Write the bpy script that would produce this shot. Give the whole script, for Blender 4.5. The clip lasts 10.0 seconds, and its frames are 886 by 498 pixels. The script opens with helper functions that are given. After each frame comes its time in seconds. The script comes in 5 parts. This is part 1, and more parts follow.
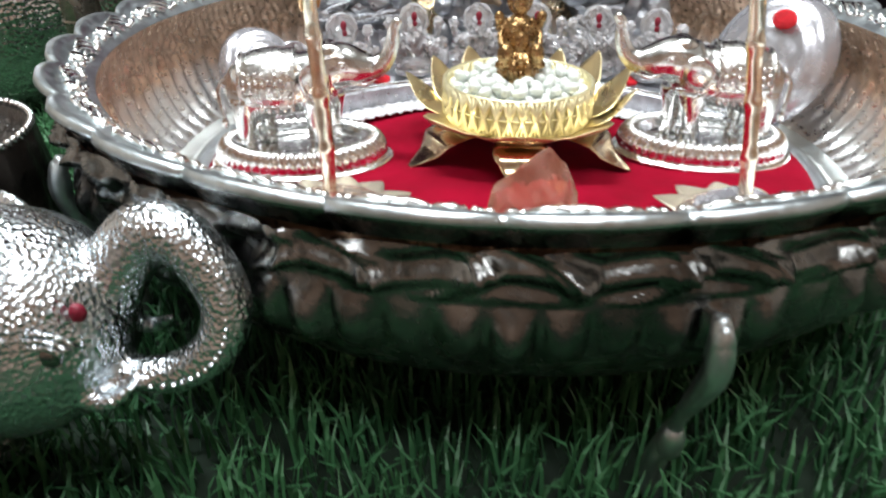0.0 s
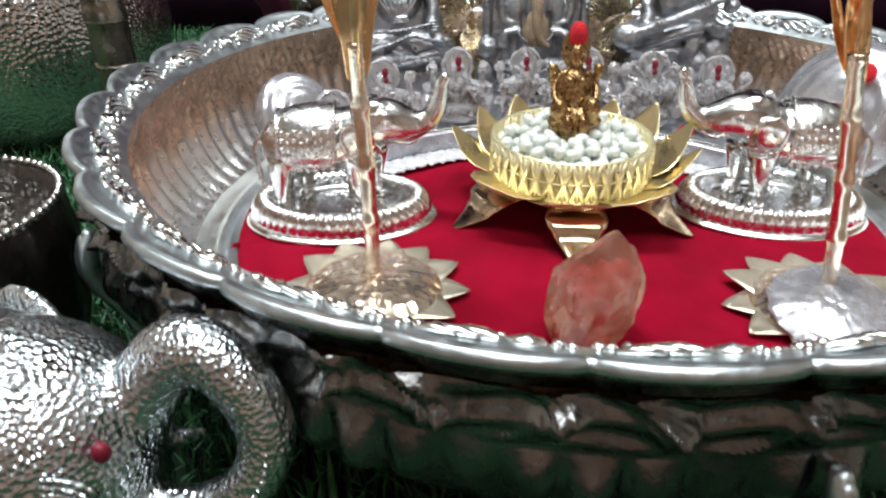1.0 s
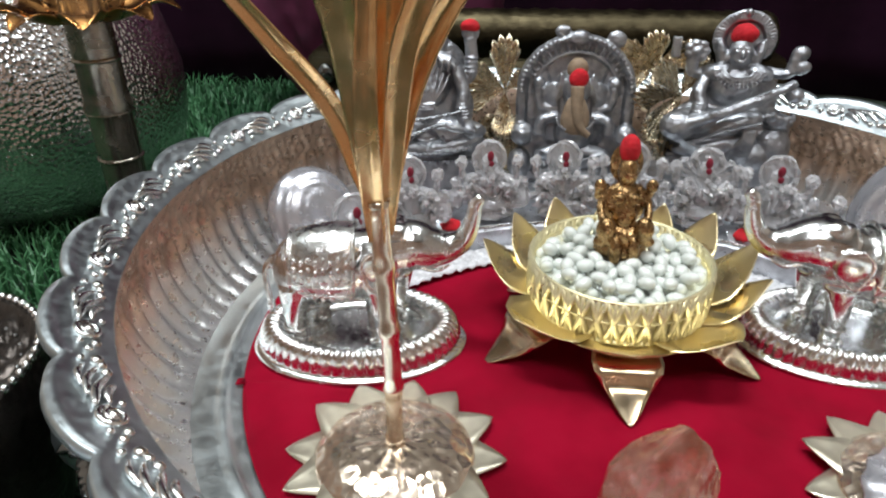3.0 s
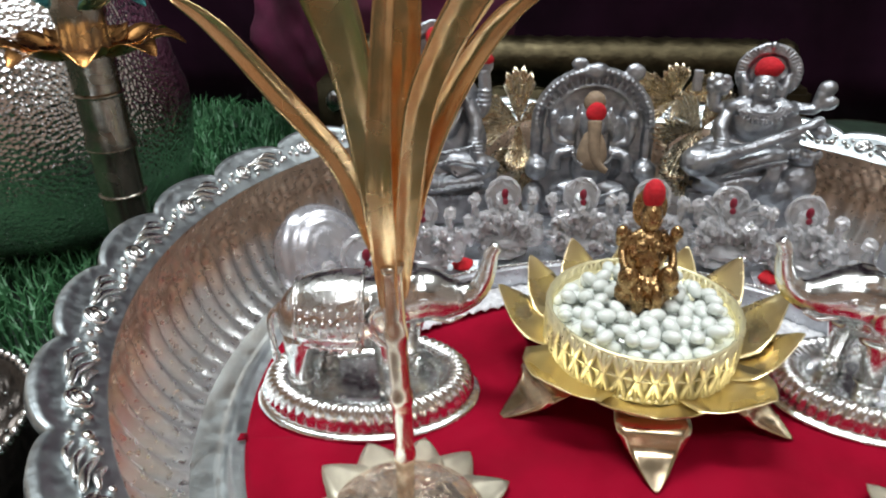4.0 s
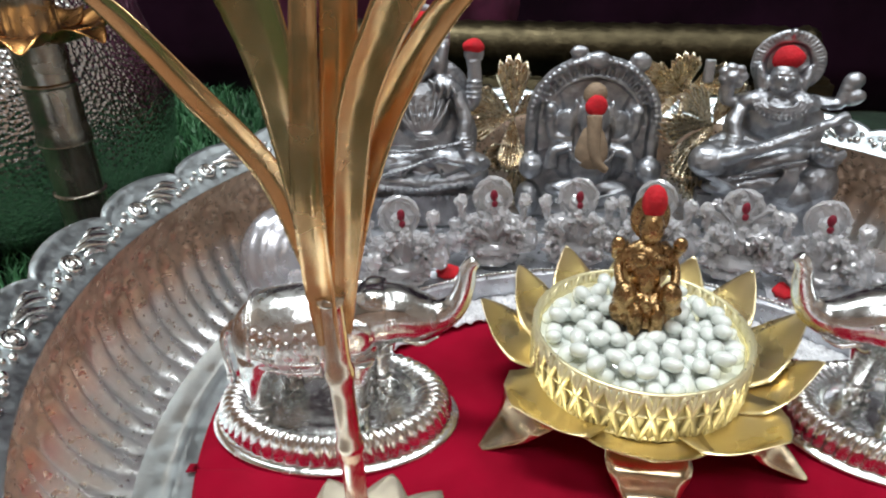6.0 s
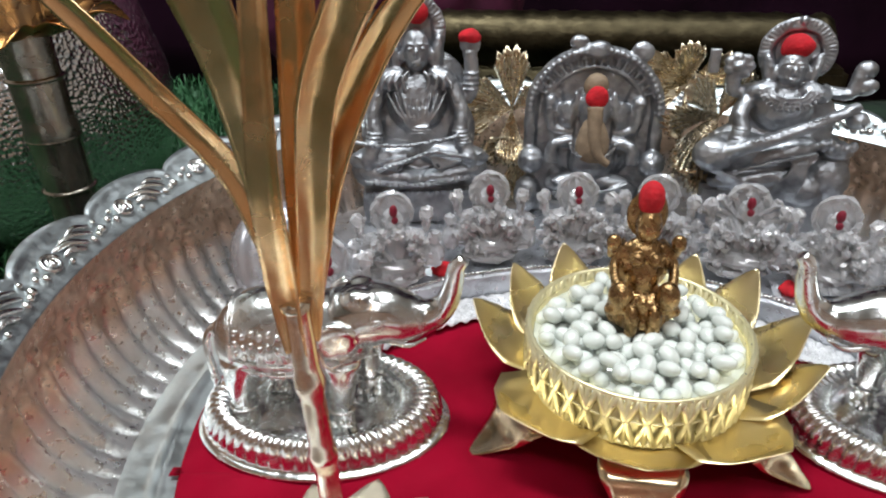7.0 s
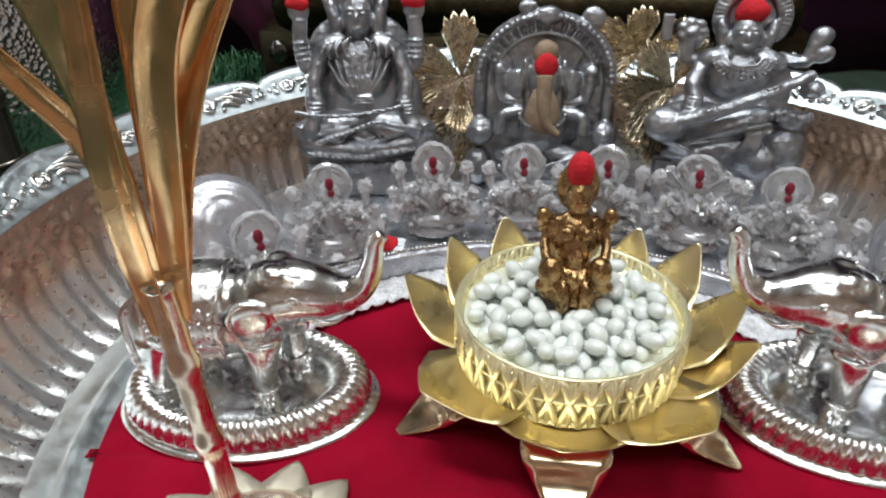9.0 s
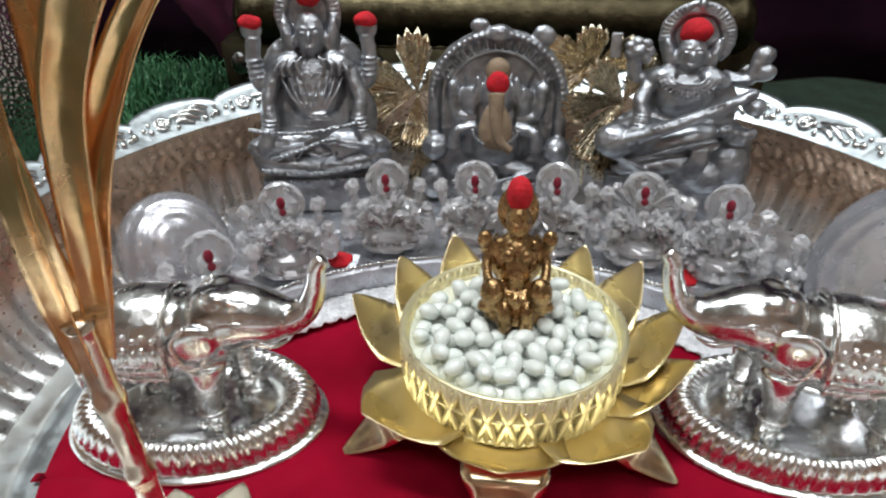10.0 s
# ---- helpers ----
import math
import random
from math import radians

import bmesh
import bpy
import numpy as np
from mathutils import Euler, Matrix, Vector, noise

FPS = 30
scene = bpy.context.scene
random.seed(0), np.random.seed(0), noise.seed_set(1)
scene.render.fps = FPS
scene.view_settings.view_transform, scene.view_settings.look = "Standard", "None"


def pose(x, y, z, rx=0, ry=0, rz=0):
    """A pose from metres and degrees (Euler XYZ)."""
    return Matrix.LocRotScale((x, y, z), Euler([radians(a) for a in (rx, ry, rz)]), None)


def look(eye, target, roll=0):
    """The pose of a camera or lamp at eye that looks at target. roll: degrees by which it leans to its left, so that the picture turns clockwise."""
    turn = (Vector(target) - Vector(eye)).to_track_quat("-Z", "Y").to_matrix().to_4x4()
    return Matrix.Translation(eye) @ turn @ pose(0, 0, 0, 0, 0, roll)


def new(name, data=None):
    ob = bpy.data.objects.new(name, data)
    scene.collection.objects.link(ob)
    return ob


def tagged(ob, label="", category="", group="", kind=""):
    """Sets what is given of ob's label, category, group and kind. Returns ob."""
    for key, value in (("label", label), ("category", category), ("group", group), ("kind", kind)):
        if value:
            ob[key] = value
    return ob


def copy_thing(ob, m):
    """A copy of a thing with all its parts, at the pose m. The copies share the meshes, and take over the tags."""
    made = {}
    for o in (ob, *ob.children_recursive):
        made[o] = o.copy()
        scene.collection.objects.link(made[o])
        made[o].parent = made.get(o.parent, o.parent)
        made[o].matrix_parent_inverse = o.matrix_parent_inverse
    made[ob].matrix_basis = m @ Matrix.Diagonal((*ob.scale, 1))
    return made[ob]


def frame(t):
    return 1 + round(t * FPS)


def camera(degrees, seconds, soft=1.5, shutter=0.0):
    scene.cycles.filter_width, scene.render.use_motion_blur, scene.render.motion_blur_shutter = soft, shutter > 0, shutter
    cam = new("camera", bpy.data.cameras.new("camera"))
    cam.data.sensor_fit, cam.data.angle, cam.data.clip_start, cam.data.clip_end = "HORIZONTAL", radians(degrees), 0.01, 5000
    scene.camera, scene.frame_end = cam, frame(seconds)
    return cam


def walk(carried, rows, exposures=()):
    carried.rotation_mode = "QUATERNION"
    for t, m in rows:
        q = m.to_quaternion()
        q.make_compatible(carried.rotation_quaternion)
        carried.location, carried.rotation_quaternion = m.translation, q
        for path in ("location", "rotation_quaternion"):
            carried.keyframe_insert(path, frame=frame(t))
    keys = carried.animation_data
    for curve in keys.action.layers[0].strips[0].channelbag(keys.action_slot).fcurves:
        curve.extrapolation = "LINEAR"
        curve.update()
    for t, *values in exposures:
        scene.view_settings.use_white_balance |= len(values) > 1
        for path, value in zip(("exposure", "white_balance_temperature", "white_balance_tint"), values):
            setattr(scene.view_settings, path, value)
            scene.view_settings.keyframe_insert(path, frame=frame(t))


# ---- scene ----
cam = camera(66.9, 10.0, soft=2.0, shutter=0.5)
PATH = [
    (0, (0.01, -0.307, 0.153), (-0.044, 1.399, -0.891), -0.0),
    (0.5, (0.001, -0.285, 0.16), (-0.083, 1.425, -0.874), 0.0),
    (1, (-0.003, -0.273, 0.166), (-0.127, 1.443, -0.853), -0.3),
    (1.5, (-0.009, -0.257, 0.175), (-0.148, 1.47, -0.824), -0.5),
    (2, (-0.013, -0.243, 0.183), (-0.187, 1.489, -0.801), -0.4),
    (2.5, (-0.012, -0.227, 0.188), (-0.188, 1.503, -0.8), -0.4),
    (4, (-0.018, -0.195, 0.2), (-0.22, 1.556, -0.746), -0.4),
    (4.5, (-0.02, -0.184, 0.2), (-0.229, 1.562, -0.754), -0.5),
    (5, (-0.017, -0.174, 0.201), (-0.237, 1.567, -0.757), -0.6),
    (5.5, (-0.011, -0.167, 0.2), (-0.245, 1.572, -0.76), -0.1),
    (6, (-0.007, -0.162, 0.194), (-0.244, 1.565, -0.786), -0.5),
    (7.5, (0.008, -0.146, 0.19), (-0.285, 1.559, -0.813), -1.2),
    (8, (0.017, -0.14, 0.185), (-0.267, 1.563, -0.825), -0.6),
    (8.5, (0.023, -0.138, 0.186), (-0.239, 1.547, -0.859), -0.5),
    (9, (0.025, -0.14, 0.187), (-0.237, 1.529, -0.883), -1.2),
    (9.5, (0.033, -0.137, 0.191), (-0.215, 1.522, -0.899), -1.8),
    (10, (0.039, -0.137, 0.196), (-0.173, 1.537, -0.879), -0.7),
]
walk(cam, [(t, look(eye, target, roll)) for t, eye, target, roll in PATH], [(0, 0.36), (1.0, 0.06), (2.5, -0.2), (7.0, -0.24), (10, -0.38)])

# ---- world and light ----
world = bpy.data.worlds.new("room_air")
scene.world = world
world.use_nodes = True
world.node_tree.nodes["Background"].inputs[0].default_value = (0.75, 0.85, 1.0, 1)
world.node_tree.nodes["Background"].inputs[1].default_value = 0.05


def area_lamp(name, eye, target, sx, sy, watts, colour):
    data = bpy.data.lights.new(name, "AREA")
    data.shape, data.size, data.size_y, data.energy, data.color = "RECTANGLE", sx, sy, watts, colour
    ob = new(name, data)
    ob.matrix_world = look(eye, target)
    return tagged(ob, "assumed cool white ceiling panel light, out of view", "ceiling light", kind="structure")


area_lamp("ceiling_light", (-0.30, 0.14, 1.85), (-0.30, 0.14, 0), 0.60, 0.26, 31, (0.92, 0.97, 1.0))
area_lamp("ceiling_light", (0.70, 0.2, 1.85), (0.70, 0.2, 0), 0.32, 0.85, 12, (0.92, 0.97, 1.0))
area_lamp("ceiling_light", (-1.0, 0.25, 1.85), (-1.0, 0.25, 0), 0.4, 0.4, 8, (0.86, 0.96, 1.0))
# forward panel added to brighten the front faces; no such lamp is seen
area_lamp("ceiling_light", (0.1, -1.0, 1.85), (0.1, -1.0, 0), 1.2, 0.35, 19, (0.95, 0.97, 1.0))


# ---- materials ----
def mat(name, colour, rough=0.5, metal=0.0, vary=0.12, scale=60.0, bump=0.0, bscale=200.0, colour2=None, voronoi=False, rvar=0.08, **more):
    m = bpy.data.materials.new(name)
    m.use_nodes = True
    nt = m.node_tree
    b = nt.nodes["Principled BSDF"]
    co = nt.nodes.new("ShaderNodeTexCoord")
    n1 = nt.nodes.new("ShaderNodeTexNoise")
    n1.inputs["Scale"].default_value, n1.inputs["Detail"].default_value = scale, 6
    nt.links.new(co.outputs["Object"], n1.inputs["Vector"])
    mix = nt.nodes.new("ShaderNodeMix")
    mix.data_type = "RGBA"
    c2 = colour2 or tuple(max(0.0, c * (1 - 2.5 * vary)) for c in colour)
    mix.inputs[6].default_value, mix.inputs[7].default_value = (*c2, 1), (*colour, 1)
    ramp = nt.nodes.new("ShaderNodeMapRange")
    ramp.inputs[1].default_value, ramp.inputs[2].default_value = 0.35, 0.62
    nt.links.new(n1.outputs["Fac"], ramp.inputs[0])
    nt.links.new(ramp.outputs[0], mix.inputs[0])
    nt.links.new(mix.outputs[2], b.inputs["Base Color"])
    b.inputs["Metallic"].default_value = metal
    n2 = nt.nodes.new("ShaderNodeTexNoise")
    n2.inputs["Scale"].default_value, n2.inputs["Detail"].default_value = scale * 3.1, 4
    nt.links.new(co.outputs["Object"], n2.inputs["Vector"])
    rr = nt.nodes.new("ShaderNodeMapRange")
    rr.inputs[1].default_value, rr.inputs[2].default_value = 0.3, 0.7
    rr.inputs[3].default_value, rr.inputs[4].default_value = max(0.02, rough - rvar), rough + rvar
    nt.links.new(n2.outputs["Fac"], rr.inputs[0])
    nt.links.new(rr.outputs[0], b.inputs["Roughness"])
    if bump:
        if voronoi:
            t = nt.nodes.new("ShaderNodeTexVoronoi")
            out = t.outputs["Distance"]
        else:
            t = nt.nodes.new("ShaderNodeTexNoise")
            t.inputs["Detail"].default_value = 5
            out = t.outputs["Fac"]
        t.inputs["Scale"].default_value = bscale
        nt.links.new(co.outputs["Object"], t.inputs["Vector"])
        bp = nt.nodes.new("ShaderNodeBump")
        bp.inputs["Strength"].default_value, bp.inputs["Distance"].default_value = bump, 0.001
        nt.links.new(out, bp.inputs["Height"])
        nt.links.new(bp.outputs[0], b.inputs["Normal"])
    for key, value in more.items():
        b.inputs[key.replace("_", " ")].default_value = value
    return m


SILVER = mat("silver_polished", (0.84, 0.85, 0.84), 0.22, 1.0, 0.05, 80, 0.12, 350)
SILVER_BOWL = mat("silver_embossed", (0.84, 0.84, 0.82), 0.26, 1.0, 0.08, 60, 0.5, 260)
# brown surroundings mirrored in the silver, painted in as base colour
REFLECTED_BROWN = mat("brown_reflection_relief", (0.74, 0.53, 0.38), 0.31, 0.7, 0.14, 90, 0.35, 300, colour2=(0.50, 0.34, 0.23))
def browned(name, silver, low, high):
    """Silver with a brown reflection put into its colour, growing with height along an uneven line."""
    m = REFLECTED_BROWN.copy()
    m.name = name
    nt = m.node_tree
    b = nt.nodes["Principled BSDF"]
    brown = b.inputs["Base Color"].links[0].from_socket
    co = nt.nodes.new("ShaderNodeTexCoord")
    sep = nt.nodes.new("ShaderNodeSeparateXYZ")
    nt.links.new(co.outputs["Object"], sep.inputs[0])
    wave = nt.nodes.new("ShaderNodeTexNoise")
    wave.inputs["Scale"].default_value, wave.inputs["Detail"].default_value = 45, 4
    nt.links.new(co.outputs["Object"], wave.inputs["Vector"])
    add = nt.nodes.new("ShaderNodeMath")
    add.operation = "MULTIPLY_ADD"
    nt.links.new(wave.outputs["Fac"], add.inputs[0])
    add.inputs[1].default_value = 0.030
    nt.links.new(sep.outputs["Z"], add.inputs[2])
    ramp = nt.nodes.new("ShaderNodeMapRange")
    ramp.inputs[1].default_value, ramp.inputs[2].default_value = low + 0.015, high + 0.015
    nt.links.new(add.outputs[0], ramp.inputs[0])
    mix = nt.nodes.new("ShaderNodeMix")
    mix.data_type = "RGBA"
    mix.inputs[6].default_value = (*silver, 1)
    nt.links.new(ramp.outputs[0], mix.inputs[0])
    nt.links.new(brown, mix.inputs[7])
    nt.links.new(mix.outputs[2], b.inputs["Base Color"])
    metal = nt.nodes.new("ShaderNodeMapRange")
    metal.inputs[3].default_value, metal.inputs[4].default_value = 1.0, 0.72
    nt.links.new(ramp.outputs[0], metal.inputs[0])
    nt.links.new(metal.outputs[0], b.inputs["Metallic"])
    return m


BOWL_WALL = browned("silver_wall_brown_reflection", (0.86, 0.87, 0.86), 0.016, 0.036)
HAMMERED_FINE = mat("silver_fine_hammered", (0.68, 0.73, 0.76), 0.24, 1.0, 0.06, 50, 0.6, 800, voronoi=True)
DARK_METAL = mat("blackened_metal", (0.10, 0.085, 0.075), 0.35, 0.9, 0.2, 60, 0.8, 240)
SILVER_RIM = mat("silver_rim", (0.62, 0.68, 0.70), 0.38, 1.0, 0.1, 90, 0.2, 320)
SILVER_RING = mat("silver_brushed_ring", (0.66, 0.73, 0.74), 0.36, 1.0, 0.1, 40, 0.1, 500)
SILVER_MATT = mat("antique_silver", (0.46, 0.475, 0.50), 0.40, 0.9, 0.16, 110, 0.5, 420, colour2=(0.27, 0.28, 0.30))
SILVER_HAMMERED = mat("silver_hammered", (0.85, 0.87, 0.88), 0.2, 1.0, 0.06, 50, 1.0, 330, voronoi=True)
SILVER_DARK = mat("silver_darker", (0.25, 0.255, 0.25), 0.25, 1.0, 0.2, 50, 0.6, 220)
GOLD_SHEET = mat("gold_sheet", (0.78, 0.67, 0.41), 0.31, 1.0, 0.08, 16, 0.08, 160, colour2=(0.70, 0.58, 0.33))
GOLD_MIRROR = mat("gold_mirror_sheet", (0.78, 0.62, 0.42), 0.18, 1.0, 0.06, 40, 0.05, 120)
GOLD_PALE = mat("pale_gold_sheet", (0.82, 0.76, 0.60), 0.38, 0.9, 0.08, 60, 0.15, 200)
TEAL = mat("teal_foil", (0.05, 0.22, 0.22), 0.3, 0.7, 0.2, 60, 0.2, 160)
GOLD_ROSE = mat("rose_gold_sheet", (0.93, 0.82, 0.67), 0.2, 1.0, 0.08, 60, 0.15, 200)
GOLD_LEAF = mat("gold_leaf_blade", (0.98, 0.68, 0.38), 0.22, 0.9, 0.1, 40, 0.12, 110, colour2=(0.92, 0.52, 0.22))
GOLD_COPPER = mat("copper_gold", (0.62, 0.30, 0.10), 0.3, 1.0, 0.15, 50, 0.2, 120)
SANDAL = mat("sandal_paste", (0.30, 0.215, 0.14), 0.7, 0.0, 0.1, 200, 0.3, 600)
GOLD_BASKET = mat("gold_filigree", (0.96, 0.88, 0.56), 0.34, 0.75, 0.05, 100, 0.1, 400)
GOLD_ANTIQUE = mat("gold_antique", (0.44, 0.28, 0.13), 0.28, 1.0, 0.2, 180, 0.4, 500)
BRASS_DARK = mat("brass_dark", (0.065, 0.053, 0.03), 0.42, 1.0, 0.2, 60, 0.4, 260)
FOIL = mat("gold_foil", (0.76, 0.66, 0.48), 0.26, 1.0, 0.1, 80, 0.4, 200)
VELVET = mat("red_velvet", (0.28, 0.002, 0.019), 0.95, 0.0, 0.16, 26, 0.3, 1800, colour2=(0.20, 0.001, 0.012), Specular_IOR_Level=0.1)
LACE = mat("silver_lace", (0.95, 0.95, 0.97), 0.4, 0.25, 0.12, 300, 1.0, 900, voronoi=True)
FOIL_SILVER = mat("silver_foil_mat", (0.62, 0.64, 0.68), 0.32, 0.9, 0.15, 100, 0.6, 700)
KUMKUM = mat("red_paste", (0.62, 0.009, 0.02), 0.85, 0.0, 0.12, 200, 0.6, 900)
KUMKUM_DARK = mat("dark_red_paste", (0.22, 0.005, 0.025), 0.5, 0.0, 0.1, 200, 0.3, 700)
PEARL = mat("pearl", (0.76, 0.80, 0.75), 0.16, 0.0, 0.04, 120, Coat_Weight=1.0, Coat_Roughness=0.08)
CRYSTAL = mat("clear_crystal", (0.98, 0.98, 1.0), 0.03, 0.0, 0.01, 100, rvar=0.02, Transmission_Weight=0.7, IOR=1.5, Coat_Weight=0.8)
ROSE = mat("rose_quartz", (0.90, 0.58, 0.45), 0.05, 0.0, 0.15, 110, 0.5, 170, rvar=0.03, colour2=(0.50, 0.20, 0.11), Transmission_Weight=0.8, IOR=1.54)
SHELL = mat("frosted_shell", (0.62, 0.62, 0.66), 0.25, 0.7, 0.06, 50, 0.2, 200)
STEM = mat("grey_bronze_stem", (0.42, 0.39, 0.33), 0.24, 0.9, 0.2, 30, 0.3, 160)
GRASS = mat("turf_green", (0.065, 0.21, 0.085), 0.5, 0.0, 0.2, 18, colour2=(0.03, 0.11, 0.045))
MAT_DARK = mat("turf_backing", (0.012, 0.03, 0.015), 0.9, 0.0, 0.2, 40)
CURTAIN = mat("plum_cloth", (0.018, 0.004, 0.013), 0.95, 0.0, 0.2, 12, 0.3, 700, Specular_IOR_Level=0.1)
PINK_CLOTH = mat("magenta_cloth", (0.13, 0.010, 0.055), 0.75, 0.0, 0.25, 18, 0.4, 600)
WALL = mat("room_wall_paint", (0.74, 0.62, 0.53), 0.8, 0.0, 0.06, 3)
# unseen south wall, toned only to control what the metal reflects
SOUTH_WALL_TONE = mat("south_wall_reflection_tone", (0.44, 0.29, 0.21), 0.7, 0.0, 0.1, 3)
GOLD_DOME = mat("rose_gold_dome", (0.94, 0.79, 0.64), 0.17, 0.9, 0.08, 60, 0.5, 230, voronoi=True)
CEIL = mat("ceiling_paint", (0.82, 0.82, 0.80), 0.8, 0.0, 0.05, 3)
POT_REFLECTION = mat("pot_brown_reflection", (0.35, 0.16, 0.10), 0.3, 1.0, 0.25, 120, 1.0, 220, voronoi=True)


# ---- mesh helpers ----
def obj(name, bm, material, smooth=True):
    me = bpy.data.meshes.new(name)
    bm.normal_update()
    bm.to_mesh(me)
    bm.free()
    for m in (material if isinstance(material, (list, tuple)) else [material]):
        me.materials.append(m)
    if smooth:
        me.polygons.foreach_set("use_smooth", [True] * len(me.polygons))
    return new(name, me)


def part(name, bm, material, parent, label="", smooth=True):
    ob = obj(name, bm, material, smooth)
    ob.parent = parent
    return tagged(ob, label)


def thing(name, x, y, z, label, category, group="", turn=0.0):
    ob = new(name)
    ob.empty_display_size = 0.01
    ob.matrix_world = pose(x, y, z, 0, 0, turn)
    return tagged(ob, label, category, group)


def lathe(profile, segs=64, shape=None, close=False, bm=None, slot=0):
    """Turns a profile of (radius, height). shape(angle, r, z, k) gives a changed (r, z)."""
    bm = bm or bmesh.new()
    rings = []
    for k, (r, z) in enumerate(profile):
        ring = []
        for i in range(segs):
            a = 2 * math.pi * i / segs
            rr, zz = shape(a, r, z, k) if shape else (r, z)
            ring.append(bm.verts.new((rr * math.cos(a), rr * math.sin(a), zz)))
        rings.append(ring)
    pairs = list(zip(rings, rings[1:])) + ([(rings[-1], rings[0])] if close else [])
    for a, b in pairs:
        for i in range(segs):
            j = (i + 1) % segs
            f = bm.faces.new((a[i], a[j], b[j], b[i]))
            f.material_index = slot
    return bm


def ell(bm, c, r, rot=(0, 0, 0), slot=0, u=16, v=10):
    m = pose(*c, *rot) @ Matrix.Diagonal((*r, 1))
    rings = []
    for k in range(1, v):
        p = math.pi * k / v
        rings.append([bm.verts.new(m @ Vector((math.sin(p) * math.cos(2 * math.pi * i / u), math.sin(p) * math.sin(2 * math.pi * i / u), math.cos(p)))) for i in range(u)])
    top, low = bm.verts.new(m @ Vector((0, 0, 1))), bm.verts.new(m @ Vector((0, 0, -1)))
    made = []
    for i in range(u):
        j = (i + 1) % u
        made.append(bm.faces.new((top, rings[0][i], rings[0][j])))
        made.append(bm.faces.new((low, rings[-1][j], rings[-1][i])))
        for a, b in zip(rings, rings[1:]):
            made.append(bm.faces.new((a[i], b[i], b[j], a[j])))
    if slot:
        for f in made:
            f.material_index = slot
    return bm


def tube(bm, pts, radii, segs=10, slot=0, flat=1.0):
    """A swept tube with round ends through the points."""
    pts = [Vector(p) for p in pts]
    rings, side = [], None
    for i, p in enumerate(pts):
        d = (pts[min(i + 1, len(pts) - 1)] - pts[max(i - 1, 0)]).normalized()
        if side is None:
            side = d.orthogonal().normalized()
        side = (side - d * side.dot(d)).normalized()
        up = d.cross(side)
        r = radii[i] if isinstance(radii, (list, tuple)) else radii
        rings.append([bm.verts.new(p + r * (math.cos(2 * math.pi * k / segs) * side + flat * math.sin(2 * math.pi * k / segs) * up)) for k in range(segs)])
    for a, b in zip(rings, rings[1:]):
        for i in range(segs):
            j = (i + 1) % segs
            bm.faces.new((a[i], a[j], b[j], b[i])).material_index = slot
    bm.faces.new(rings[0][::-1]).material_index = slot
    bm.faces.new(rings[-1]).material_index = slot
    return bm


def spline(pts, n=6):
    """Points on a smooth curve through pts."""
    P = [Vector(p) for p in pts]
    out = []
    for i in range(len(P) - 1):
        a, b, c, d = P[max(i - 1, 0)], P[i], P[i + 1], P[min(i + 2, len(P) - 1)]
        for k in range(n):
            t = k / n
            out.append(0.5 * ((2 * b) + (c - a) * t + (2 * a - 5 * b + 4 * c - d) * t * t + (3 * b - a - 3 * c + d) * t ** 3))
    return out + [P[-1]]


def lerp(values, t):
    x = t * (len(values) - 1)
    i = min(int(x), len(values) - 2)
    return values[i] + (values[i + 1] - values[i]) * (x - i)


def blade(spine, widths, across=(0, 1, 0), cup=0.0, thick=0.0004, n=7, m=6, bm=None, crease=0.0):
    """A sheet-metal petal: spine points, half widths along it, the direction across, cupped edges, real thickness."""
    bm = bm or bmesh.new()
    S = spline(spine, n)
    ax = Vector(across).normalized()
    top, low = [], []
    for i, p in enumerate(S):
        d = (S[min(i + 1, len(S) - 1)] - S[max(i - 1, 0)]).normalized()
        up = ax.cross(d).normalized() * -1
        w = lerp(widths, i / (len(S) - 1))
        row, row2 = [], []
        for k in range(m + 1):
            s = 2 * k / m - 1
            q = p + ax * (s * w) + up * (cup * w * s * s + crease * w * abs(s))
            row.append(bm.verts.new(q + up * thick / 2))
            row2.append(bm.verts.new(q - up * thick / 2))
        top.append(row)
        low.append(row2)
    L = len(S)
    for i in range(L - 1):
        for k in range(m):
            bm.faces.new((top[i][k], top[i][k + 1], top[i + 1][k + 1], top[i + 1][k]))
            bm.faces.new((low[i][k], low[i + 1][k], low[i + 1][k + 1], low[i][k + 1]))
        bm.faces.new((top[i][0], top[i + 1][0], low[i + 1][0], low[i][0]))
        bm.faces.new((top[i][m], low[i][m], low[i + 1][m], top[i + 1][m]))
    for k in range(m):
        bm.faces.new((top[0][k], low[0][k], low[0][k + 1], top[0][k + 1]))
        bm.faces.new((top[-1][k], top[-1][k + 1], low[-1][k + 1], low[-1][k]))
    return bm


def box(bm, lo, hi, slot=0):
    c = [(a + b) / 2 for a, b in zip(lo, hi)]
    s = [b - a for a, b in zip(lo, hi)]
    made = bmesh.ops.create_cube(bm, size=1.0, matrix=Matrix.Translation(c) @ Matrix.Diagonal((*s, 1)))
    for f in {f for x in made["verts"] for f in x.link_faces}:
        f.material_index = slot
    return bm


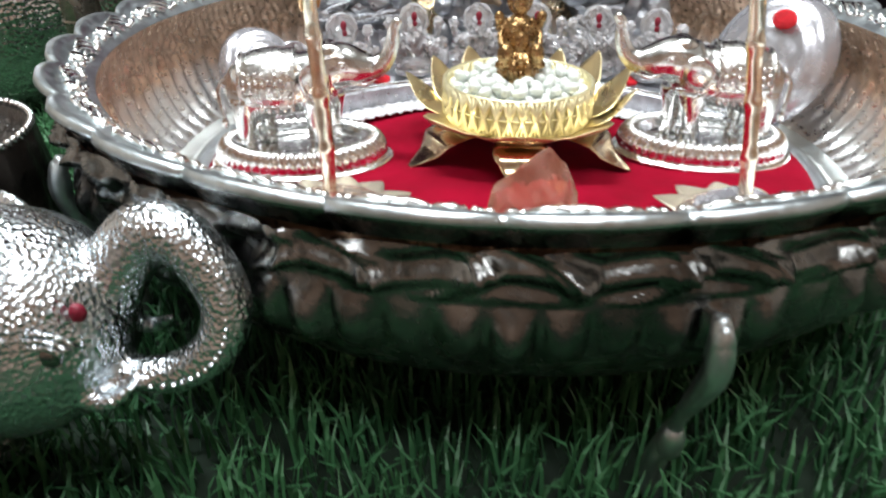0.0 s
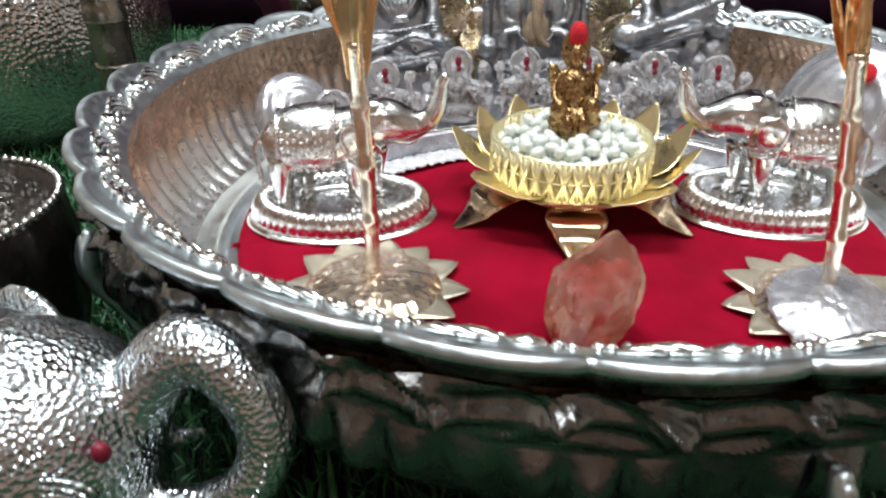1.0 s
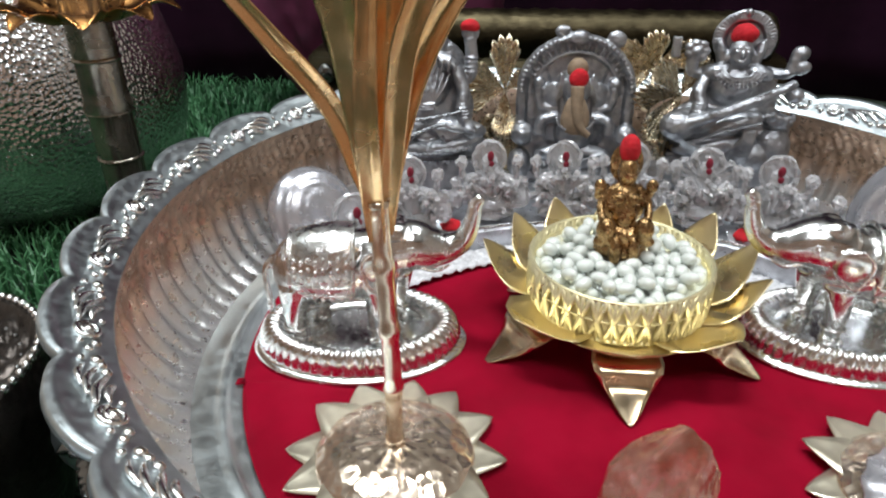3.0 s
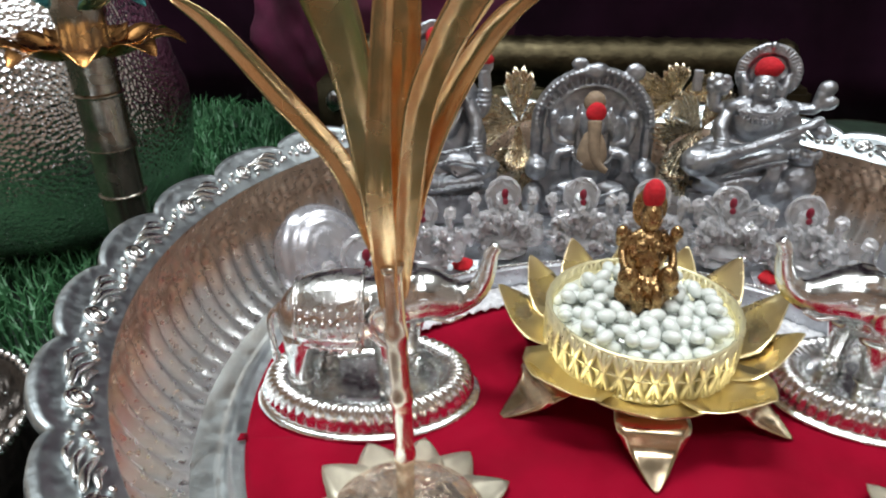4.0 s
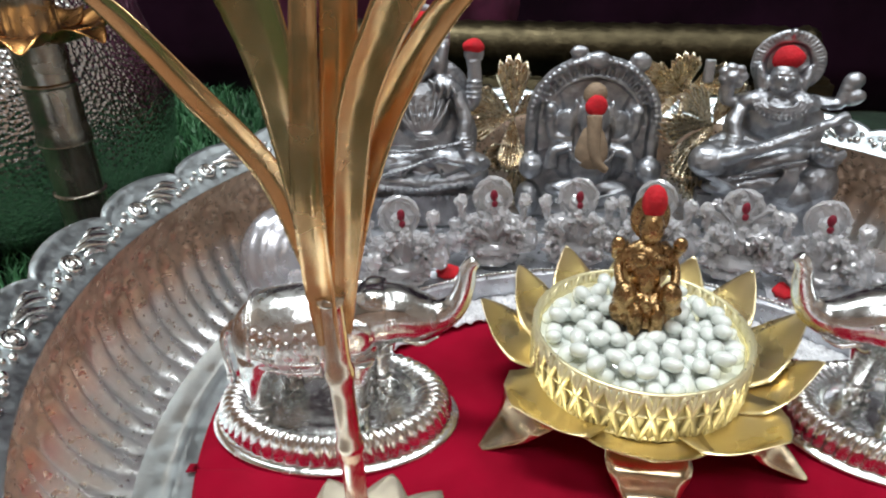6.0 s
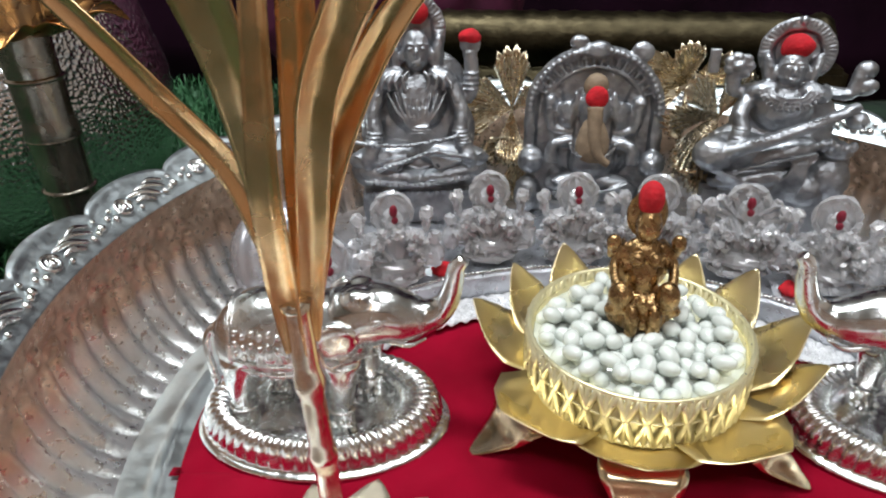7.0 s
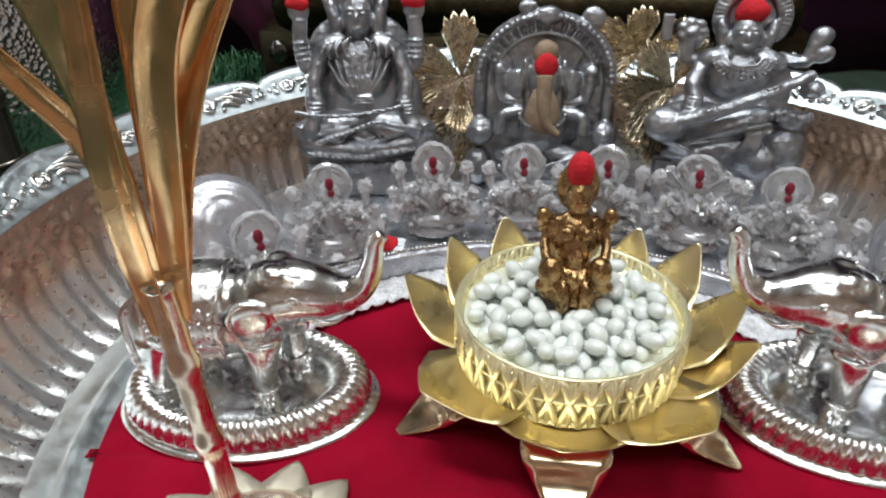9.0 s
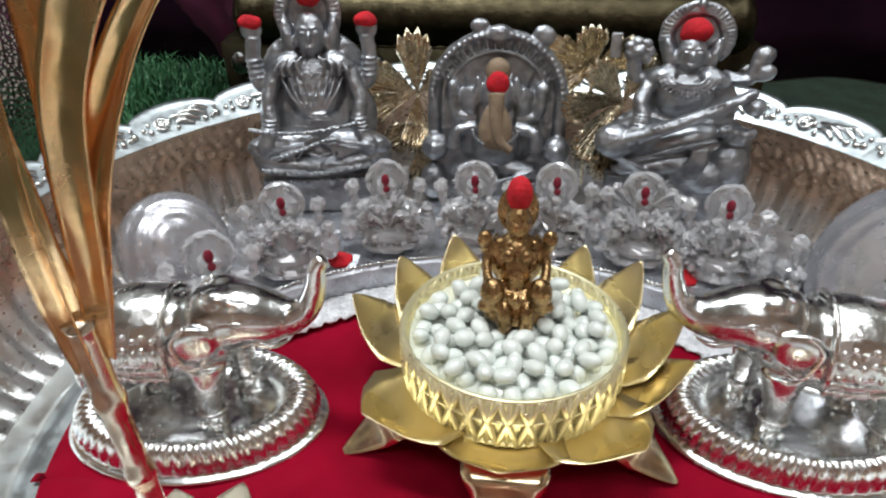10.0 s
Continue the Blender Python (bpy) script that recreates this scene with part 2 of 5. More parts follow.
def fuse(bm, voxel=0.0008, smooth=3):
    """Melts overlapping forms into one cast skin and gives it back as a bmesh."""
    me = bpy.data.meshes.new("cast")
    bm.to_mesh(me)
    bm.free()
    ob = bpy.data.objects.new("cast", me)
    scene.collection.objects.link(ob)
    rm = ob.modifiers.new("melt", "REMESH")
    rm.mode, rm.voxel_size, rm.adaptivity = "VOXEL", voxel, 0.0
    if smooth:
        sm = ob.modifiers.new("soften", "SMOOTH")
        sm.factor, sm.iterations = 0.5, smooth
    deps = bpy.context.evaluated_depsgraph_get()
    deps.update()
    skin = bpy.data.meshes.new_from_object(ob.evaluated_get(deps))
    out = bmesh.new()
    out.from_mesh(skin)
    for f in out.faces:
        f.material_index = 0
    bpy.data.objects.remove(ob)
    bpy.data.meshes.remove(me)
    bpy.data.meshes.remove(skin)
    return out


def melt_slot0(bm, voxel=0.0008, smooth=3):
    """Fuses the cast forms of slot 0 and keeps the pieces of other slots as they lie on it."""
    extra = bm.copy()
    bmesh.ops.delete(extra, geom=[f for f in extra.faces if f.material_index == 0], context="FACES")
    bmesh.ops.delete(bm, geom=[f for f in bm.faces if f.material_index != 0], context="FACES")
    out = fuse(bm, voxel, smooth)
    me = bpy.data.meshes.new("extra")
    extra.to_mesh(me)
    extra.free()
    out.from_mesh(me)
    bpy.data.meshes.remove(me)
    return out


TAU = 2 * math.pi
GROUND = -0.045
BX, BY = 0.032, 0.048  # centre of the great bowl

# ---- room ----
bm = box(bmesh.new(), (-2, -2, GROUND - 0.06), (2, 2, GROUND - 0.004))
tagged(obj("floor", bm, MAT_DARK, False), "dark turf backing cloth under the display", "floor", kind="structure")
# walls out of view, added for their reflections in silver and gold
for nm, lo, hi in (("wall_south", (-2, -2.1, GROUND), (2, -2, 1.9)), ("wall_west", (-2.1, -2, GROUND), (-2, 2, 1.9)), ("wall_east", (2, -2, GROUND), (2.1, 2, 1.9)), ("wall_north", (-2, 2, GROUND), (2, 2.1, 1.9))):
    tagged(obj(nm, box(bmesh.new(), lo, hi), SOUTH_WALL_TONE if nm == "wall_south" else WALL, False), "plain brownish room wall, unseen, added for reflections", "wall", kind="structure")
tagged(obj("ceiling", box(bmesh.new(), (-2.1, -2.1, 1.9), (2.1, 2.1, 2.0)), CEIL, False), "plain pale ceiling of the room", "ceiling", kind="structure")

# cloth hanging behind the display, in soft folds
bm = bmesh.new()
cols, rows_ = 120, 14
grid = []
for i in range(cols + 1):
    u = i / cols
    col = []
    for k in range(rows_ + 1):
        v = k / rows_
        y = 0.62 + 0.018 * math.sin(u * 46 + 1.2 * math.sin(u * 9)) * (1 - 0.3 * v) + 0.02 * math.sin(u * 13)
        col.append(bm.verts.new((-0.9 + 1.8 * u, y, GROUND - 0.002 + 0.75 * v)))
    grid.append(col)
for i in range(cols):
    for k in range(rows_):
        bm.faces.new((grid[i][k], grid[i + 1][k], grid[i + 1][k + 1], grid[i][k + 1]))
curtain = obj("backdrop_cloth", bm, CURTAIN)
sol = curtain.modifiers.new("thickness", "SOLIDIFY")
sol.thickness = 0.003
tagged(curtain, "dark plum backdrop cloth hanging in soft folds", "curtain", kind="structure")

# ---- turf ----
rng = random.Random(4)
vs, fs = [], []
for n in range(60000):
    x, y = rng.uniform(-0.62, 0.5), rng.uniform(-0.34, 0.6)
    d = math.hypot(x - BX, y - BY)
    if d < 0.12 or (x > -0.12 and y > 0.24):
        continue
    h = rng.uniform(0.010, 0.026)
    a, lean = rng.uniform(0, TAU), rng.uniform(0.15, 0.8)
    w = rng.uniform(0.0006, 0.0011)
    dx, dy = math.cos(a), math.sin(a)
    k = len(vs)
    px, py = -dy * w, dx * w
    vs += [(x - px, y - py, GROUND - 0.003), (x + px, y + py, GROUND - 0.003), (x + px * 0.8 + dx * h * lean * 0.35, y + py * 0.8 + dy * h * lean * 0.35, GROUND + h * 0.6), (x - px * 0.8 + dx * h * lean * 0.35, y - py * 0.8 + dy * h * lean * 0.35, GROUND + h * 0.6), (x + dx * h * lean, y + dy * h * lean, GROUND + h * (1 - 0.25 * lean))]
    fs += [(k, k + 1, k + 2, k + 3), (k + 3, k + 2, k + 4)]
me = bpy.data.meshes.new("artificial_grass")
me.from_pydata(vs, [], fs)
me.materials.append(GRASS)
tagged(new("artificial_grass", me), "dense green artificial grass mat with thin blades", "grass", kind="stuff")

# ---- great silver bowl ----
def build_bowl():
    bowl = thing("silver_bowl", BX, BY, 0, "large round embossed silver bowl with scalloped rim on grass", "bowl", turn=4)
    N = 896
    LOBES, FLUTES = 28, 112
    NOTCH = math.radians(172.7)

    def swag(a, z):
        """Embossed vases and curls, one set for every lobe of the rim."""
        u = ((a - NOTCH) * LOBES / TAU) % 1.0
        total = 0.0
        for cu, cz, size, turns in ((0.25, 0.048, 0.0085, 900), (0.75, 0.050, 0.0080, 1000), (0.5, 0.041, 0.0060, 1300), (0.02, 0.043, 0.0065, 1200), (0.98, 0.043, 0.0065, 1200)):
            d = math.hypot((u - cu) * 0.0455, (z - cz) * 1.1)
            if d < 2 * size:
                total += math.cos(d * turns + 2.2 * math.atan2(z - cz, u - cu)) * math.exp(-(d / size) ** 2)
        return total

    def inside(a, r, z, k):
        low = min(1, max(0, (z - 0.001) / 0.008))
        top = 0.041 + 0.006 * math.cos(a * FLUTES / 2)
        w = low * min(1, max(0, (top - z) / 0.012)) ** 0.7
        r += w * (0.0018 - 0.0044 * abs(math.sin(a * FLUTES / 2 + 16 * (z - 0.02))) ** 1.3)
        e = min(1, max(0, (z - 0.033) / 0.006)) * min(1, max(0, (0.0645 - z) / 0.004))
        if e:
            r += e * (0.0011 * swag(a, z) + 0.0004 * math.sin(a * 230 + 400 * z) * math.sin(z * 900))
        return r, z

    prof = [(0.1825, 0.0015), (0.187, 0.0040), (0.191, 0.0075), (0.1945, 0.0115), (0.1975, 0.0160), (0.200, 0.0210), (0.202, 0.0260), (0.203, 0.0310)]
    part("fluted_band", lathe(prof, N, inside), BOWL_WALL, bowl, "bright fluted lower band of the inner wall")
    knots = [0.203, 0.2036, 0.2038, 0.2036, 0.2030, 0.2022, 0.2012, 0.2000, 0.1982, 0.1960]
    prof = [(lerp(knots, k / 30), 0.0310 + 0.0345 * k / 30) for k in range(31)]
    part("relief_band", lathe(prof, N, inside), BOWL_WALL, bowl, "embossed silver band of the inner wall, brown reflection in its colour")

    def rim(a, r, z, k):
        lobe = abs(math.sin((a - NOTCH) * LOBES / 2)) ** 0.5
        t = min(1.0, max(0.0, (r - 0.1956) / 0.017))
        lip = 0.0011 * math.exp(-((t - 0.86) / 0.09) ** 2)
        bulge = 0.0008 * lobe * math.sin(math.pi * t)
        return r + (0.0066 * lobe - 0.0046) * t, z + bulge + lip * (0.35 + 0.65 * lobe) + 0.0034 * (lobe - 0.6) * t

    prof = [(0.1960, 0.0655), (0.1952, 0.0655), (0.1956, 0.0658)] + [(0.1956 + 0.0170 * k / 24, 0.0658 + 0.0092 * k / 24) for k in range(1, 25)] + [(0.2138, 0.0722), (0.2130, 0.0705), (0.2105, 0.067), (0.2085, 0.063)]
    bm = lathe(prof, 896, rim)
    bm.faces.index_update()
    # underside rings get the darker silver: shade below the lip put into colour
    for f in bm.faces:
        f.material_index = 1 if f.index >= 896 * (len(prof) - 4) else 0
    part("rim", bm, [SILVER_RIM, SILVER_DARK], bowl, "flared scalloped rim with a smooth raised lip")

    # one cast scroll, repeated on every lobe of the rim
    bm = bmesh.new()
    tube(bm, [((0.0044 - 0.00016 * q) * math.cos(q * 0.55) - 0.0095, (0.0044 - 0.00016 * q) * math.sin(q * 0.55) + 0.0062, 0.0006 + 0.00005 * q) for q in range(20)], [0.0012 - 0.00003 * q for q in range(20)], 7)
    ell(bm, (-0.0095, 0.0062, 0.0012), (0.0018, 0.0018, 0.0014), u=8, v=6)
    for x0, x1, y0, y1, w in ((-0.004, 0.010, 0.0095, 0.0035, 0.0013), (-0.003, 0.006, 0.0055, 0.0022, 0.0011), (0.001, 0.015, 0.0105, 0.0055, 0.0011), (0.006, 0.017, 0.0110, 0.0085, 0.0009)):
        mid = ((x0 + x1) / 2, (y0 + y1) / 2 + 0.0016, 0.0012)
        tube(bm, spline([(x0, y0, 0.0006), mid, (x1, y1, 0.0006)], 5), [w * (0.35 + 0.9 * math.sin(math.pi * (q + 1) / 12.5)) for q in range(11)], 7)
    for x, y, q in ((0.0125, 0.0030, 0.0018), (0.0165, 0.0034, 0.0016), (0.0195, 0.0042, 0.0021), (-0.0165, 0.0040, 0.0017), (-0.0195, 0.0060, 0.0015), (-0.0160, 0.0085, 0.0013), (0.0205, 0.0085, 0.0013), (-0.003, 0.0025, 0.0013)):
        ell(bm, (x, y, 0.0008), (q, q, q * 0.8), u=8, v=6)
    first = part("rim_scroll", bm, SILVER, bowl, "cast scroll and beads on a rim lobe")
    for k in range(LOBES):
        a = NOTCH + TAU * (k + 0.5) / LOBES
        ob = first
        if k:
            ob = new("rim_scroll", first.data)
            ob.parent = bowl
            tagged(ob, "cast scroll and beads on a rim lobe")
        tilt = math.degrees(math.atan2(0.0092, 0.0175)) + 5
        ob.matrix_local = pose(0.1965 * math.cos(a), 0.1965 * math.sin(a), 0.0666, 0, 0, math.degrees(a) - 90) @ pose(0, 0, 0, tilt, 0, 0)

    def outer(a, r, z, k):
        f = 0.0
        if 0.020 < z < 0.046:
            w = math.sin(math.pi * (z - 0.020) / 0.026)
            size = 0.7 + 0.3 * math.sin(a * 22 + 0.8)
            f = 0.0075 * w * size * abs(math.sin(a * 44)) ** 0.7
        elif z >= 0.046:
            w = max(0.0, math.sin(math.pi * (z - 0.046) / 0.019)) ** 0.7
            u = (a * 24 / TAU) % 1.0
            for cu, slant in ((0.22, 60), (0.70, -85)):
                bend = (u - cu) * 3.4 - slant * (z - 0.055) / 2 - 0.7 * math.sin((z - 0.046) * 160)
                f += 0.0056 * w * math.exp(-(bend / 0.34) ** 2) * (1 + 0.25 * math.sin(bend * 22 + z * 600))
            f += 0.0016 * w * math.cos((z - 0.055) * 600 + 6 * abs(u - 0.5) + 2 * math.sin(a * 5))
        return r + f, z

    prof = [(0.2085, 0.063)] + [(0.2085 + 0.0005 * k / 22, 0.063 - 0.017 * k / 22) for k in range(1, 22)] + [(0.2090 - 0.0060 * (k / 22) ** 2, 0.046 - 0.026 * k / 22) for k in range(0, 23)] + [(0.1985, 0.012), (0.1905, 0.004), (0.182, -0.003), (0.165, -0.007), (0.148, -0.012), (0.140, -0.018), (0.0005, -0.018)]
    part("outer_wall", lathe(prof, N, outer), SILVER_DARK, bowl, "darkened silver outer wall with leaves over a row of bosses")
    prof = [(0.0005, -0.001), (0.166, -0.001), (0.168, 0.0002), (0.17, 0.0022), (0.172, 0.0008), (0.174, 0.0012), (0.1825, 0.0015)]
    part("floor_ring", lathe(prof, 192), SILVER_RING, bowl, "smooth brushed ring at the bowl's bottom")
    for k in range(5):
        a = math.radians(-81 + 72 * k)
        bm = tube(bmesh.new(), spline([(0.214 * math.cos(a), 0.214 * math.sin(a), 0.044), (0.218 * math.cos(a), 0.218 * math.sin(a), 0.028), (0.208 * math.cos(a), 0.208 * math.sin(a), 0.0), (0.20 * math.cos(a), 0.20 * math.sin(a), -0.03), (0.205 * math.cos(a), 0.205 * math.sin(a), GROUND - 0.002)]), [0.0022 + 0.0020 * abs(math.sin(i * 0.26)) for i in range(25)], 12)
        ell(bm, (0.217 * math.cos(a), 0.217 * math.sin(a), 0.034), (0.004, 0.004, 0.009))
        ell(bm, (0.206 * math.cos(a), 0.206 * math.sin(a), -0.012), (0.0045, 0.0045, 0.008))
        part("leg", bm, SILVER_RIM, bowl, "curled cast leg")
    return bowl


build_bowl()

# red velvet lining, lightly ruffled
bm = bmesh.new()
R, Q = 40, 160
rings = []
for i in range(R + 1):
    ring = []
    r0 = 0.164 * (i / R)
    for k in range(Q):
        a = TAU * k / Q
        r = r0 * (1 + 0.012 * math.sin(3 * a + 0.6) * i / R)
        x, y = r * math.cos(a), r * math.sin(a)
        z = 0.0020 + 0.0018 * noise.noise(Vector((x * 22, y * 22, 0.3))) + 0.0004 * noise.noise(Vector((x * 70, y * 70, 2.0)))
        ring.append(bm.verts.new((BX + x, BY + y, max(0.0004, z) if i < R else 0.0)))
    rings.append(ring)
for a, b in zip(rings, rings[1:]):
    for i in range(Q):
        j = (i + 1) % Q
        bm.faces.new((a[i], a[j], b[j], b[i]))
tagged(obj("velvet_cloth", bm, VELVET), "bright red velvet cloth lining the silver bowl", "cloth")

# a folded flap of the velvet, lying over the lining
bm = bmesh.new()
cols = []
for i in range(25):
    u = i / 24
    x = -0.126 + 0.080 * u
    yb = 0.0035 + 0.0025 * math.sin(u * 5) - 0.004 * (1 - u) ** 2
    yf = BY - math.sqrt(max(0.002, 0.161 ** 2 - (x - BX) ** 2))
    col = []
    for k in range(13):
        v = k / 12
        edge = min(1.0, (1 - v) * 9, v * 6 + 0.05, u * 7 + 0.05, (1 - u) * 2)
        y = yf + (yb - yf) * v
        col.append(bm.verts.new((x, y, 0.0012 + 0.0022 * math.sqrt(max(0.0, edge)) + 0.0006 * noise.noise(Vector((x * 60, y * 60, 1))))))
    cols.append(col)
for a, c in zip(cols, cols[1:]):
    for k in range(12):
        bm.faces.new((a[k], c[k], c[k + 1], a[k + 1]))
tagged(obj("velvet_flap", bm, VELVET), "folded flap of red velvet lying on the lining", "cloth")

# ---- the raised stage at the back of the bowl ----
def stage(name, cx, cy, r0, r1, z0, z1, a0, a1, material, label, cat, lip=0.0):
    bm = bmesh.new()
    n = 60
    prev = None
    for i in range(n + 1):
        a = math.radians(a0 + (a1 - a0) * i / n)
        c, s = math.cos(a), math.sin(a)
        # the back follows the bowl's wall
        q0 = Vector((cx + r0 * c, cy + r0 * s, 0))
        d = Vector((c, s, 0))
        e = Vector((BX, BY, 0)) - q0
        b_ = e.dot(d)
        far = b_ + math.sqrt(max(0.0001, b_ * b_ - e.length_squared + r1 * r1))
        q1 = q0 + d * max(0.004, far)
        row = [bm.verts.new((q0.x, q0.y, z0)), bm.verts.new((q0.x, q0.y, z1 - 0.001)), bm.verts.new((q0.x + 0.001 * c, q0.y + 0.001 * s, z1)), bm.verts.new((q1.x, q1.y, z1)), bm.verts.new((q1.x, q1.y, z0))]
        if prev:
            for k in range(4):
                bm.faces.new((prev[k], row[k], row[k + 1], prev[k + 1]))
        else:
            bm.faces.new(row)
        prev = row
    bm.faces.new(prev[::-1])
    return tagged(obj(name, bm, material, False), label, cat)


stage("idol_stage", 0.035, -0.02, 0.156, 0.180, 0.0, 0.016, 34, 143, FOIL_SILVER, "low stage wrapped in crinkled silver foil in the bowl", "stage")
stage("idol_stage", 0.035, -0.02, 0.186, 0.186, 0.016, 0.022, 50, 130, FOIL_SILVER, "upper foil-wrapped step carrying the large idols", "stage")


def lace(r0, r1, z, a0, a1, cx=0.035, cy=-0.02):
    bm = bmesh.new()
    n, prev = 260, None
    for i in range(n + 1):
        a = math.radians(a0 + (a1 - a0) * i / n)
        row = []
        for k in range(9):
            t = k / 8
            edge = 0.0012 * abs(math.sin(i * 0.45)) if k == 0 else 0
            r = r0 + (r1 - r0) * t - edge
            zz = z + 0.0007 * math.sin(i * 1.3 + k * 2.1) * math.sin(k * 1.9 + i * 0.37)
            row.append(bm.verts.new((cx + r * math.cos(a), cy + r * math.sin(a), zz)))
        if prev:
            for k in range(8):
                bm.faces.new((prev[k], row[k], row[k + 1], prev[k + 1]))
        prev = row
    ob = obj("lace_trim", bm, LACE)
    s = ob.modifiers.new("thickness", "SOLIDIFY")
    s.thickness = 0.0008
    return tagged(ob, "sparkling silver lace trim along the stage", "trim")


lace(0.139, 0.1555, 0.0040, 36, 143)
bm = bmesh.new()
for i in range(150):
    a = math.radians(35 + 106 * i / 149)
    ell(bm, (0.035 + 0.158 * math.cos(a), -0.02 + 0.158 * math.sin(a), 0.0168), (0.0011, 0.0011, 0.0011), u=6, v=5)
tagged(obj("bead_string", bm, SILVER), "string of tiny silver beads on the stage edge", "beads", kind="stuff")

# ---- lotus holder with pearls ----
LX, LY = 0.040, 0.058


def build_lotus():
    lotus = thing("lotus_holder", LX, LY, 0, "gold sheet-metal lotus holder with a pierced basket, on velvet", "holder")
    part("cup", lathe([(0.0005, 0.019), (0.036, 0.019), (0.040, 0.0205), (0.0405, 0.0195), (0.036, 0.0175), (0.0005, 0.0175)], 64), GOLD_SHEET, lotus)
    # tip angle, tip radius, tip height, half width
    for k, (deg, tip, top, wide) in enumerate(((-14, 0.0640, 0.0405, 0.0165), (8, 0.0640, 0.0450, 0.0165), (37, 0.0630, 0.0445, 0.0150), (61, 0.0600, 0.0430, 0.0135), (89, 0.0600, 0.0420, 0.0135), (117, 0.0605, 0.0425, 0.0140), (143, 0.0610, 0.0425, 0.0150), (170, 0.0640, 0.0395, 0.0170), (222, 0.0640, 0.0310, 0.0215), (268, 0.0600, 0.0300, 0.0220), (312, 0.0640, 0.0310, 0.0215))):
        bm = blade([(0.026, 0, 0.0185), (0.041, 0, 0.0195), (0.41 * 0.041 + 0.59 * tip, 0, 0.0195 + 0.34 * (top - 0.0195)), (tip, 0, top)], [0.55 * wide, 0.92 * wide, wide, 0.66 * wide, 0.0003], cup=0.16, m=8, n=8)
        p = part("petal", bm, GOLD_SHEET, lotus, "upturned gold petal")
        p.matrix_local = pose(0, 0, 0.0007 * (k % 3), 0, 0, deg)
    for k, deg in enumerate((-90, -150, -30, 28, 90, 152)):
        bm = blade([(0.022, 0, 0.0165), (0.040, 0, 0.0175), (0.050, 0, 0.0155), (0.056, 0, 0.0085), (0.069, 0, 0.0018)], [0.011, 0.0140, 0.0160, 0.0165, 0.0150, 0.0115, 0.0062, 0.0003], cup=-0.03, m=8)
        p = part("foot_petal", bm, GOLD_MIRROR, lotus, "downturned mirror-bright gold petal serving as foot")
        p.matrix_local = pose(0, 0, 0, 0, 0, deg) @ Matrix.Diagonal((1.0 if k < 3 else 0.84, 0.9, 1, 1))
    # pierced basket: rings and crossing bars
    RB, Z0, Z1 = 0.0405, 0.0205, 0.0405
    bm = bmesh.new()
    for z, rr in ((Z0 + 0.0008, 0.0011), (0.0305, 0.0006), (Z1, 0.0009)):
        lathe([(RB + rr * math.cos(q), z + rr * math.sin(q)) for q in (TAU * j / 6 for j in range(6))], 96, close=True, bm=bm)
    n = 38
    for i in range(n):
        a = TAU * i / n
        for s in (-1, 1):
            b2 = a + s * TAU / n
            pts = [(RB * math.cos(a + (b2 - a) * t), RB * math.sin(a + (b2 - a) * t), Z0 + (Z1 - Z0) * t) for t in (0, 0.33, 0.66, 1)]
            tube(bm, pts, 0.0014, 5)
        tube(bm, [(RB * math.cos(a + TAU / n / 2), RB * math.sin(a + TAU / n / 2), Z0), (RB * math.cos(a + TAU / n / 2), RB * math.sin(a + TAU / n / 2), Z1)], 0.0012, 5)
        ell(bm, (RB * math.cos(a + TAU / n / 2), RB * math.sin(a + TAU / n / 2), 0.0305), (0.0018, 0.0018, 0.0018), u=6, v=5)
    tagged(part("basket", bm, GOLD_BASKET, lotus, "pierced bright gold lattice basket"), kind="stuff")
    part("liner", lathe([(0.0392, 0.0205), (0.0392, 0.0365), (0.0386, 0.0365), (0.0386, 0.0205)], 64), GOLD_BASKET, lotus, "pale gold liner")
    return lotus


build_lotus()
bm = ell(bmesh.new(), (0, 0, 0), (0.0037, 0.0037, 0.0049), u=16, v=10)
pearl0 = tagged(obj("pearl", bm, PEARL), "off-white oval pearl heaped in the lotus basket", "pearl", "pearls in the basket")
r = random.Random(9)
spots = []
for layer, zc in ((0, 0.0365), (1, 0.0410)):
    made = 0
    for tries in range(3000):
        q, a = math.sqrt(r.uniform(0.0, 1)) * (0.0352 - 0.002 * layer), r.uniform(0, TAU)
        x, y = q * math.cos(a), q * math.sin(a)
        if math.hypot(x, y - 0.006) < 0.0105 or any(math.dist((x, y, zc), s) < 0.0060 for s in spots):
            continue
        spots.append((x, y, zc + r.uniform(-0.0006, 0.0012)))
        made += 1
        if made > (95, 70)[layer]:
            break
for i, (x, y, z) in enumerate(spots):
    m = pose(LX + x, LY + y, z, r.uniform(50, 130), r.uniform(-40, 40), r.uniform(0, 360)) @ Matrix.Diagonal((r.uniform(0.84, 0.98), r.uniform(0.84, 0.98), r.uniform(0.85, 1.08), 1))
    if i:
        copy_thing(pearl0, m)
    else:
        pearl0.matrix_basis = m
tagged(obj("filler", lathe([(0.0005, 0.0205), (0.0384, 0.0205), (0.0384, 0.035), (0.0005, 0.035)], 48), PEARL), "layer of pearls lower in the basket", "pearls", kind="stuff").location = (LX, LY, 0)


